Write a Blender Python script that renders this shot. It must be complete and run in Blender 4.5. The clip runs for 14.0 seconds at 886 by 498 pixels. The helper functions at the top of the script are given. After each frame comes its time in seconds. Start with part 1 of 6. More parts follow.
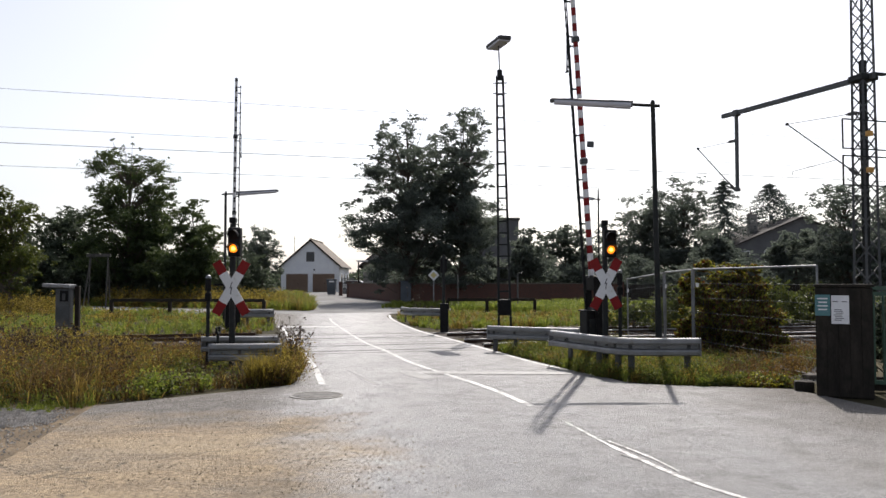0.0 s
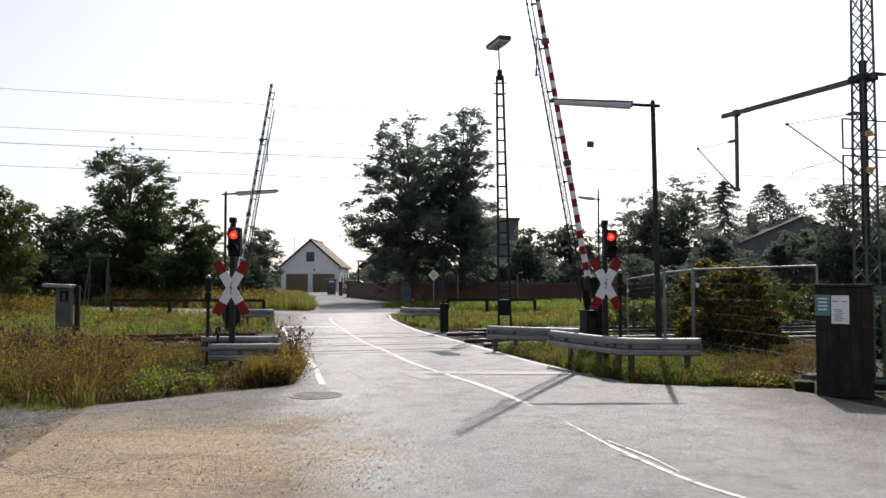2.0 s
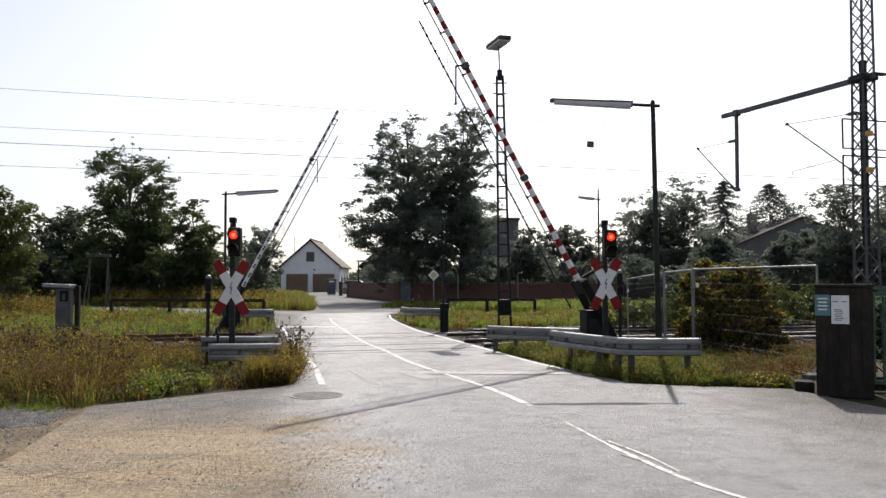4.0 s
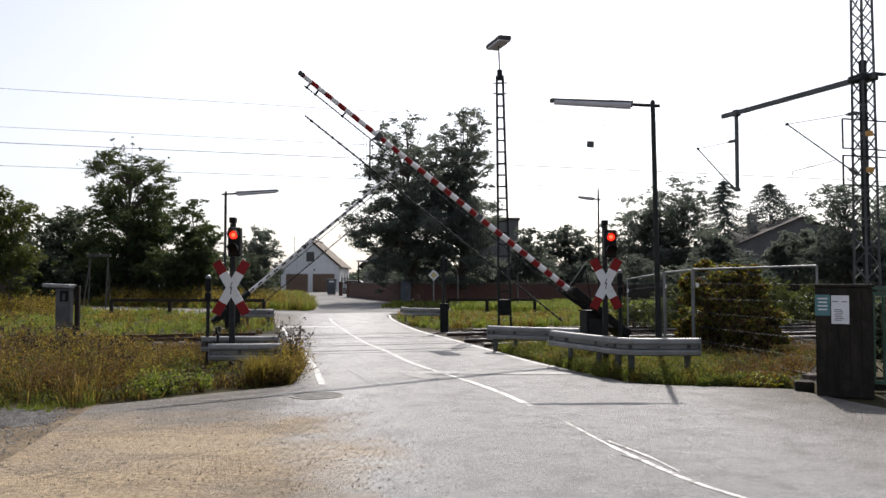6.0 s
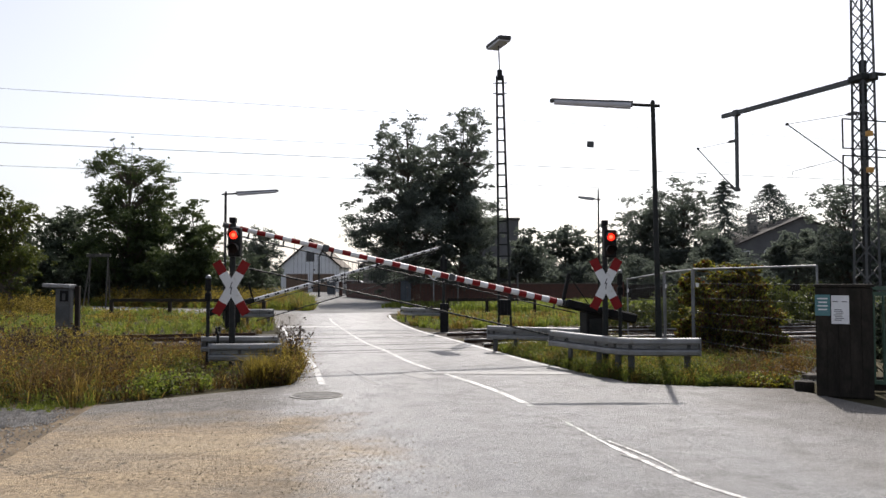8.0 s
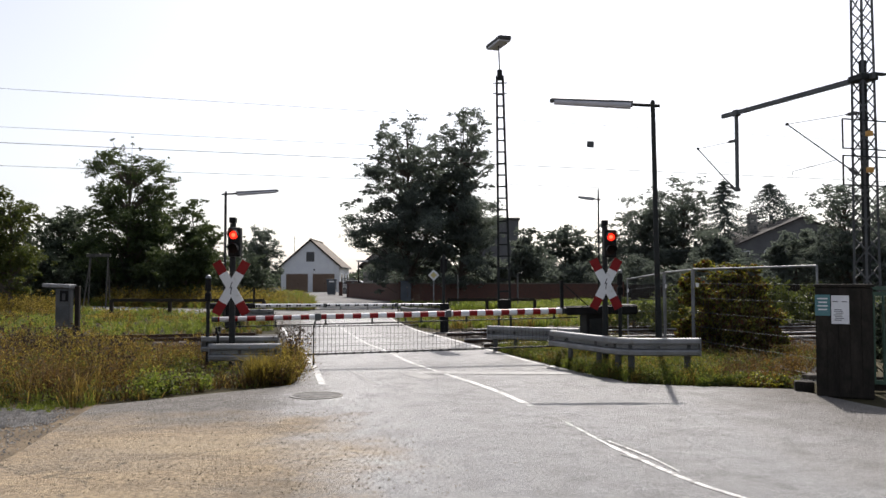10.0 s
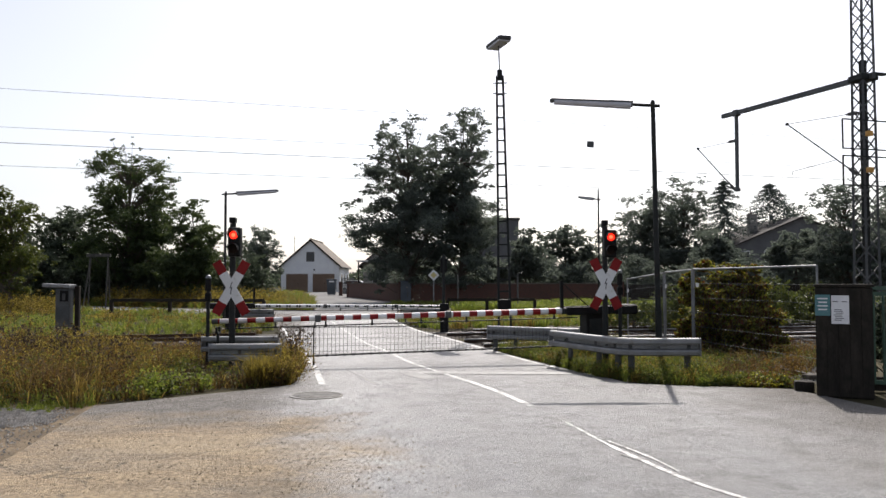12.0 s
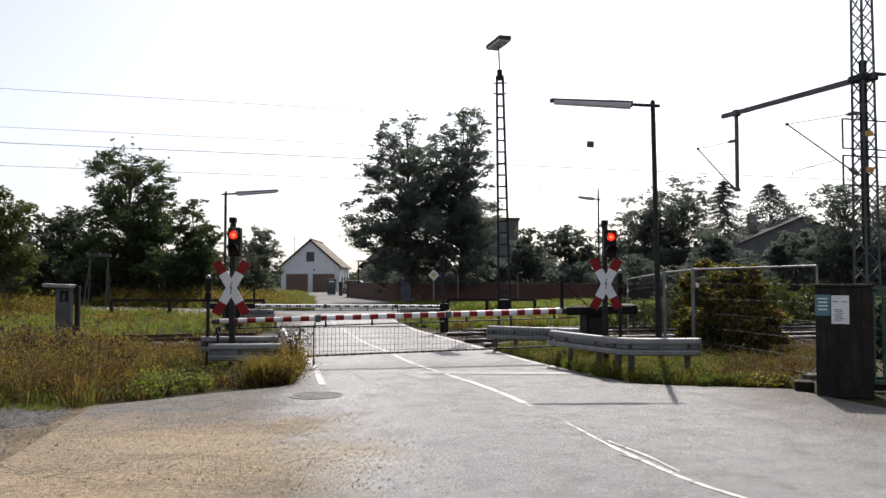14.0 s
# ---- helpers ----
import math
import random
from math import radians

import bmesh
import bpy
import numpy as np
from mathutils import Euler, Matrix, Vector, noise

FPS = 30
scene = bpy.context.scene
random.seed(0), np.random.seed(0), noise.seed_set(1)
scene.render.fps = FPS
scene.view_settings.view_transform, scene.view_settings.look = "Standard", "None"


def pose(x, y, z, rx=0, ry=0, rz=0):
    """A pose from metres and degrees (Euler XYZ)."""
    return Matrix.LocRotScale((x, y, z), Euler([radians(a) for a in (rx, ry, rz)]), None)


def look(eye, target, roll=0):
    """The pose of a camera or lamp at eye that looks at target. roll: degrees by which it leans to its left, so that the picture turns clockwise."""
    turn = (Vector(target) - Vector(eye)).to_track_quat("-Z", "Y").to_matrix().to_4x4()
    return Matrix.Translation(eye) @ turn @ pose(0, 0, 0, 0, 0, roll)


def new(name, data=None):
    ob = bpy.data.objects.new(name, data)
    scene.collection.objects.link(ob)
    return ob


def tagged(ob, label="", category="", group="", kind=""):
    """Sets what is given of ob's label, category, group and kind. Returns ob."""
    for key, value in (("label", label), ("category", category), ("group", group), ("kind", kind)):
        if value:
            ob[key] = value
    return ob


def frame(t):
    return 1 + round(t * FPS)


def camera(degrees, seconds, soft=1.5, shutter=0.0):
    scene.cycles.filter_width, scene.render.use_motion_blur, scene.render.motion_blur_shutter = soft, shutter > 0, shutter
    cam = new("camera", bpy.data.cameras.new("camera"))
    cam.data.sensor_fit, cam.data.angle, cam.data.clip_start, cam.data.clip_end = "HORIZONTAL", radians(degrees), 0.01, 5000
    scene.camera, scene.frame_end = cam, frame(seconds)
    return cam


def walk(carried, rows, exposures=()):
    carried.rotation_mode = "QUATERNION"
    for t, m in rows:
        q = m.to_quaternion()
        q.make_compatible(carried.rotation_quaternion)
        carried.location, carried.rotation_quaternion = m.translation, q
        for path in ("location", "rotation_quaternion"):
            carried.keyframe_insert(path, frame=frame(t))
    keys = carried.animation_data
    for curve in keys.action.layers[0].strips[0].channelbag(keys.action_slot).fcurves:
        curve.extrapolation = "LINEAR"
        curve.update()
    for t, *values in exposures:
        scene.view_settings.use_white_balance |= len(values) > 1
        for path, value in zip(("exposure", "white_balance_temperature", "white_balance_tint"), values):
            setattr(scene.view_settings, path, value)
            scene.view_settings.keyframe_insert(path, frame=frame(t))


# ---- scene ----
cam = camera(58, 14.0, soft=1.5)
EYE = (0.0, 0.0, 1.6)
walk(cam, [(0.0, look(EYE, (0, 100, 1.6 + 4.03))), (14.0, look(EYE, (0, 100, 1.6 + 4.03)))], exposures=[(0.0, 0.12, 6480, 14), (14.0, 0.12, 6480, 14)])

# ---- light: a high hazy sun ahead of the camera, slightly to one side ----
SUN = Vector((0.19, 0.92, 1.0)).normalized()
world = bpy.data.worlds.new("sky")
scene.world = world
world.use_nodes = True
wn = world.node_tree.nodes
sky = wn.new("ShaderNodeTexSky")
sky.sky_type = "NISHITA"
sky.sun_disc = False
sky.sun_elevation = math.asin(SUN.z)
sky.sun_rotation = math.atan2(SUN.x, SUN.y)
sky.dust_density = 1.9
sky.air_density = 1.0
sky.ozone_density = 1.0
haze = wn.new("ShaderNodeHueSaturation")
haze.inputs["Saturation"].default_value = 0.45
world.node_tree.links.new(sky.outputs[0], haze.inputs["Color"])
world.node_tree.links.new(haze.outputs[0], wn["Background"].inputs[0])
wn["Background"].inputs[1].default_value = 0.14
sun_data = bpy.data.lights.new("sun", "SUN")
sun_data.energy, sun_data.angle, sun_data.color = 5.0, radians(0.6), (1.0, 0.95, 0.86)
sun = new("sun", sun_data)
sun.matrix_world = look(SUN * 60, (0, 0, 0))


# ---- materials ----
def nodes_of(name):
    m = bpy.data.materials.new(name)
    m.use_nodes = True
    return m, m.node_tree.nodes, m.node_tree.links


def rgb(c):
    return (c[0], c[1], c[2], 1.0)


def ramp(n, l, src, stops):
    r = n.new("ShaderNodeValToRGB")
    while len(r.color_ramp.elements) < len(stops):
        r.color_ramp.elements.new(0.5)
    for e, (p, c) in zip(r.color_ramp.elements, stops):
        e.position, e.color = p, rgb(c)
    l.new(src, r.inputs[0])
    return r.outputs[0]


def noise_of(n, l, scale, detail=6.0, rough=0.6, coord=None, stretch=None):
    t = n.new("ShaderNodeTexNoise")
    t.inputs["Scale"].default_value, t.inputs["Detail"].default_value, t.inputs["Roughness"].default_value = scale, detail, rough
    if coord is None:
        coord = n.new("ShaderNodeTexCoord").outputs["Object"]
    if stretch:
        mp = n.new("ShaderNodeMapping")
        mp.inputs["Scale"].default_value = stretch
        l.new(coord, mp.inputs[0])
        coord = mp.outputs[0]
    l.new(coord, t.inputs["Vector"])
    return t.outputs["Fac"]


def mix(n, l, fac, a, b, mode="MIX"):
    m = n.new("ShaderNodeMix")
    m.data_type, m.blend_type = "RGBA", mode
    for s, v in ((m.inputs[0], fac), (m.inputs[6], a), (m.inputs[7], b)):
        if hasattr(v, "is_linked"):
            l.new(v, s)
        else:
            s.default_value = v if isinstance(v, (int, float)) else rgb(v)
    return m.outputs[2]


def maths(n, l, op, a, b=0.0, clamp=False):
    m = n.new("ShaderNodeMath")
    m.operation, m.use_clamp = op, clamp
    for s, v in ((m.inputs[0], a), (m.inputs[1], b)):
        if hasattr(v, "is_linked"):
            l.new(v, s)
        else:
            s.default_value = v
    return m.outputs[0]


def bump(n, l, height, strength, distance=0.01):
    b = n.new("ShaderNodeBump")
    b.inputs["Strength"].default_value, b.inputs["Distance"].default_value = strength, distance
    l.new(height, b.inputs["Height"])
    return b.outputs[0]


def surface(name, a, b, rough=0.7, metal=0.0, coarse=1.5, fine=40.0, grain=0.3, stretch=None, dirt=None, dirt_amount=0.5, spread=0.12, shine=0.5):
    """Two colours mixed at a coarse and a fine scale, an optional third as dirt, and a fine relief."""
    m, n, l = nodes_of(name)
    p = n["Principled BSDF"]
    big, small = noise_of(n, l, coarse, stretch=stretch), noise_of(n, l, fine, 4.0, 0.7, stretch=stretch)
    both = maths(n, l, "ADD", maths(n, l, "MULTIPLY", big, 0.6), maths(n, l, "MULTIPLY", small, 0.4))
    col = ramp(n, l, both, [(0.5 - spread, a), (0.5 + spread, b)])
    if dirt:
        d = noise_of(n, l, coarse * 2.3, 8.0, 0.7)
        col = mix(n, l, ramp(n, l, d, [(0.62 - 0.2 * dirt_amount, (0, 0, 0)), (0.8 - 0.2 * dirt_amount, (1, 1, 1))]), col, dirt)
    l.new(col, p.inputs["Base Color"])
    p.inputs["Roughness"].default_value, p.inputs["Metallic"].default_value = rough, metal
    p.inputs["Specular IOR Level"].default_value = shine
    if grain:
        l.new(bump(n, l, both, grain), p.inputs["Normal"])
    return m


def leaf_material(name, a, b, c, thin=0.45, gloss=0.55, sap=0.3):
    """Leaves of several tints, which let part of the light through."""
    m, n, l = nodes_of(name)
    p = n["Principled BSDF"]
    g = n.new("ShaderNodeNewGeometry")
    col = ramp(n, l, g.outputs["Random Per Island"], [(0.0, a), (0.55, b), (1.0, c)])
    l.new(col, p.inputs["Base Color"])
    p.inputs["Roughness"].default_value = gloss
    t = n.new("ShaderNodeBsdfTranslucent")
    l.new(mix(n, l, sap, col, (0.25, 0.3, 0.03), "MIX"), t.inputs[0])
    s = n.new("ShaderNodeMixShader")
    s.inputs[0].default_value = thin
    l.new(p.outputs[0], s.inputs[1])
    l.new(t.outputs[0], s.inputs[2])
    l.new(s.outputs[0], n["Material Output"].inputs[0])
    return m


def glow(name, colour, strength):
    m, n, l = nodes_of(name)
    p = n["Principled BSDF"]
    p.inputs["Base Color"].default_value = rgb(colour)
    p.inputs["Emission Color"].default_value = rgb(colour)
    p.inputs["Emission Strength"].default_value = strength
    return m


def asphalt_material():
    """Grey worn asphalt, with yellow grit spilt over the forecourt side."""
    m, n, l = nodes_of("asphalt")
    p = n["Principled BSDF"]
    co = n.new("ShaderNodeTexCoord").outputs["Object"]
    sep = n.new("ShaderNodeSeparateXYZ")
    l.new(co, sep.inputs[0])
    big, mid, fine = noise_of(n, l, 0.35, 5, 0.6, co), noise_of(n, l, 2.2, 6, 0.65, co), noise_of(n, l, 90, 3, 0.7, co)
    streak = noise_of(n, l, 1.0, 5, 0.6, co, (2.5, 0.25, 1))
    col = ramp(n, l, fine, [(0.32, (0.045, 0.045, 0.047)), (0.5, (0.17, 0.17, 0.174)), (0.66, (0.44, 0.435, 0.425))])
    col = mix(n, l, ramp(n, l, streak, [(0.42, (0, 0, 0)), (0.68, (0.6, 0.6, 0.6))]), col, (0.17, 0.165, 0.155))
    col = mix(n, l, ramp(n, l, mid, [(0.5, (0, 0, 0)), (0.72, (0.7, 0.7, 0.7))]), col, (0.085, 0.083, 0.08))
    spots = noise_of(n, l, 14, 6, 0.8, co)
    col = mix(n, l, ramp(n, l, spots, [(0.5, (0, 0, 0)), (0.72, (0.7, 0.7, 0.7))]), col, (0.065, 0.063, 0.06))
    col = mix(n, l, ramp(n, l, noise_of(n, l, 33, 5, 0.8, co), [(0.55, (0, 0, 0)), (0.75, (0.6, 0.6, 0.6))]), col, (0.27, 0.265, 0.25))
    cell = n.new("ShaderNodeTexVoronoi")
    cell.feature = "DISTANCE_TO_EDGE"
    cell.inputs["Scale"].default_value = 0.45
    warp = n.new("ShaderNodeVectorMath")
    warp.operation = "ADD"
    l.new(co, warp.inputs[0])
    wn_ = n.new("ShaderNodeTexNoise")
    wn_.inputs["Scale"].default_value, wn_.inputs["Detail"].default_value = 1.6, 6
    l.new(co, wn_.inputs["Vector"])
    l.new(wn_.outputs["Color"], warp.inputs[1])
    l.new(warp.outputs[0], cell.inputs["Vector"])
    crack = ramp(n, l, cell.outputs["Distance"], [(0.0, (0.75, 0.75, 0.75)), (0.011, (0, 0, 0))])
    crack = mix(n, l, ramp(n, l, big, [(0.45, (0, 0, 0)), (0.6, (1, 1, 1))]), (0, 0, 0), crack)
    col = mix(n, l, crack, col, (0.04, 0.038, 0.036))
    # a dusty lane worn pale and smooth by wheels, its glare partly painted in
    lane = maths(n, l, "ABSOLUTE", maths(n, l, "ADD", maths(n, l, "ADD", sep.outputs[0], maths(n, l, "MULTIPLY", sep.outputs[1], 0.11)), maths(n, l, "MULTIPLY", maths(n, l, "SUBTRACT", noise_of(n, l, 0.6, 5, 0.6, co), 0.5), 1.6)), 0.0)
    lane = maths(n, l, "MULTIPLY", maths(n, l, "SUBTRACT", 1.5, lane), 0.75, True)
    lane = maths(n, l, "MULTIPLY", lane, ramp(n, l, noise_of(n, l, 1.1, 6, 0.65, co, (1.6, 0.5, 1)), [(0.3, (0.35, 0.35, 0.35)), (0.62, (1, 1, 1))]))
    col = mix(n, l, maths(n, l, "MULTIPLY", lane, 0.65), col, (0.38, 0.375, 0.365))
    # older, browner and rougher paving beside the carriageway
    verge = maths(n, l, "ADD", maths(n, l, "SUBTRACT", sep.outputs[0], 3.0), maths(n, l, "MULTIPLY", maths(n, l, "SUBTRACT", noise_of(n, l, 0.7, 6, 0.6, co), 0.5), 3.0))
    verge = maths(n, l, "MULTIPLY", verge, 0.5, True)
    court = maths(n, l, "SUBTRACT", maths(n, l, "ADD", maths(n, l, "MULTIPLY", sep.outputs[1], -0.17), 0.35), sep.outputs[0])
    court = maths(n, l, "MULTIPLY", maths(n, l, "ADD", court, maths(n, l, "MULTIPLY", maths(n, l, "SUBTRACT", noise_of(n, l, 1.3, 6, 0.6, co), 0.5), 2.0)), 0.9, True)
    old = maths(n, l, "MAXIMUM", verge, court)
    oldcol = ramp(n, l, noise_of(n, l, 45, 6, 0.85, co), [(0.33, (0.02, 0.018, 0.016)), (0.5, (0.128, 0.118, 0.107)), (0.64, (0.39, 0.362, 0.328))])
    oldcol = mix(n, l, ramp(n, l, noise_of(n, l, 3.1, 7, 0.7, co), [(0.4, (0, 0, 0)), (0.65, (0.6, 0.6, 0.6))]), oldcol, (0.075, 0.068, 0.058))
    col = mix(n, l, old, col, oldcol)
    # yellow grit: beside a slanting line, and nearer than the paved mouth of the verge
    edge = maths(n, l, "ADD", maths(n, l, "MULTIPLY", sep.outputs[1], -0.21), 1.05)
    gx = maths(n, l, "SUBTRACT", edge, sep.outputs[0])
    gy = maths(n, l, "SUBTRACT", 9.7, sep.outputs[1])
    low = maths(n, l, "MINIMUM", gx, gy)
    wob = maths(n, l, "MULTIPLY", maths(n, l, "SUBTRACT", noise_of(n, l, 0.9, 7, 0.65, co), 0.5), 3.2)
    fac = maths(n, l, "MULTIPLY", maths(n, l, "ADD", maths(n, l, "ADD", low, wob), 0.15), 0.8, True)
    grit = ramp(n, l, noise_of(n, l, 28, 8, 0.8, co), [(0.33, (0.04, 0.03, 0.019)), (0.46, (0.235, 0.172, 0.1)), (0.63, (0.52, 0.4, 0.25))])
    grit = mix(n, l, ramp(n, l, noise_of(n, l, 0.8, 6, 0.7, co, (0.6, 1.4, 1)), [(0.42, (0, 0, 0)), (0.68, (0.6, 0.6, 0.6))]), grit, oldcol)
    grit = mix(n, l, ramp(n, l, noise_of(n, l, 2.6, 8, 0.75, co, (0.7, 1.5, 1)), [(0.44, (0, 0, 0)), (0.63, (0.55, 0.55, 0.55))]), grit, (0.15, 0.115, 0.078))
    grit = mix(n, l, ramp(n, l, noise_of(n, l, 0.55, 5, 0.6, co, (0.5, 1.6, 1)), [(0.48, (0, 0, 0)), (0.6, (0.4, 0.4, 0.4))]), grit, (0.42, 0.33, 0.21))
    col = mix(n, l, fac, col, grit)
    fissure = n.new("ShaderNodeTexVoronoi")
    fissure.feature = "DISTANCE_TO_EDGE"
    fissure.inputs["Scale"].default_value = 0.33
    l.new(warp.outputs[0], fissure.inputs["Vector"])
    col = mix(n, l, mix(n, l, maths(n, l, "MAXIMUM", fac, old), (0, 0, 0), ramp(n, l, fissure.outputs["Distance"], [(0.0, (0.7, 0.7, 0.7)), (0.006, (0, 0, 0))])), col, (0.045, 0.038, 0.03))
    l.new(col, p.inputs["Base Color"])
    r = ramp(n, l, mid, [(0.3, (0.4, 0.4, 0.4)), (0.7, (0.57, 0.57, 0.57))])
    r = mix(n, l, maths(n, l, "MULTIPLY", lane, 0.7), r, (0.4, 0.4, 0.4))
    l.new(mix(n, l, maths(n, l, "MAXIMUM", fac, old), r, (0.88, 0.88, 0.88)), p.inputs["Roughness"])
    rough_relief = maths(n, l, "ADD", maths(n, l, "ADD", fine, spots), maths(n, l, "MULTIPLY", mid, 0.6))
    l.new(bump(n, l, rough_relief, 0.85, 0.021), p.inputs["Normal"])
    return m


def worn_paint(name="road_paint", wear=0.405, tone=0.66):
    m, n, l = nodes_of(name)
    p = n["Principled BSDF"]
    w = noise_of(n, l, 9, 8, 0.75)
    col = ramp(n, l, w, [(wear, (0.17, 0.17, 0.165)), (wear + 0.17, (tone, tone, tone * 0.98))])
    l.new(col, p.inputs["Base Color"])
    p.inputs["Roughness"].default_value = 0.6
    l.new(bump(n, l, noise_of(n, l, 90, 3, 0.7), 0.4, 0.01), p.inputs["Normal"])
    return m


def brick_material():
    """Dark red bricks with pale joints, for a far garden wall."""
    m, n, l = nodes_of("brick_red")
    p = n["Principled BSDF"]
    b = n.new("ShaderNodeTexBrick")
    b.inputs["Color1"].default_value, b.inputs["Color2"].default_value = rgb((0.125, 0.042, 0.028)), rgb((0.075, 0.03, 0.023))
    b.inputs["Mortar"].default_value = rgb((0.06, 0.052, 0.046))
    b.inputs["Scale"].default_value = 4.0
    mp = n.new("ShaderNodeMapping")
    mp.inputs["Rotation"].default_value = (radians(90), 0, 0)
    l.new(n.new("ShaderNodeTexCoord").outputs["Object"], mp.inputs[0])
    l.new(mp.outputs[0], b.inputs["Vector"])
    l.new(mix(n, l, noise_of(n, l, 3), b.outputs[0], (0.06, 0.032, 0.025)), p.inputs["Base Color"])
    p.inputs["Roughness"].default_value = 0.9
    return m


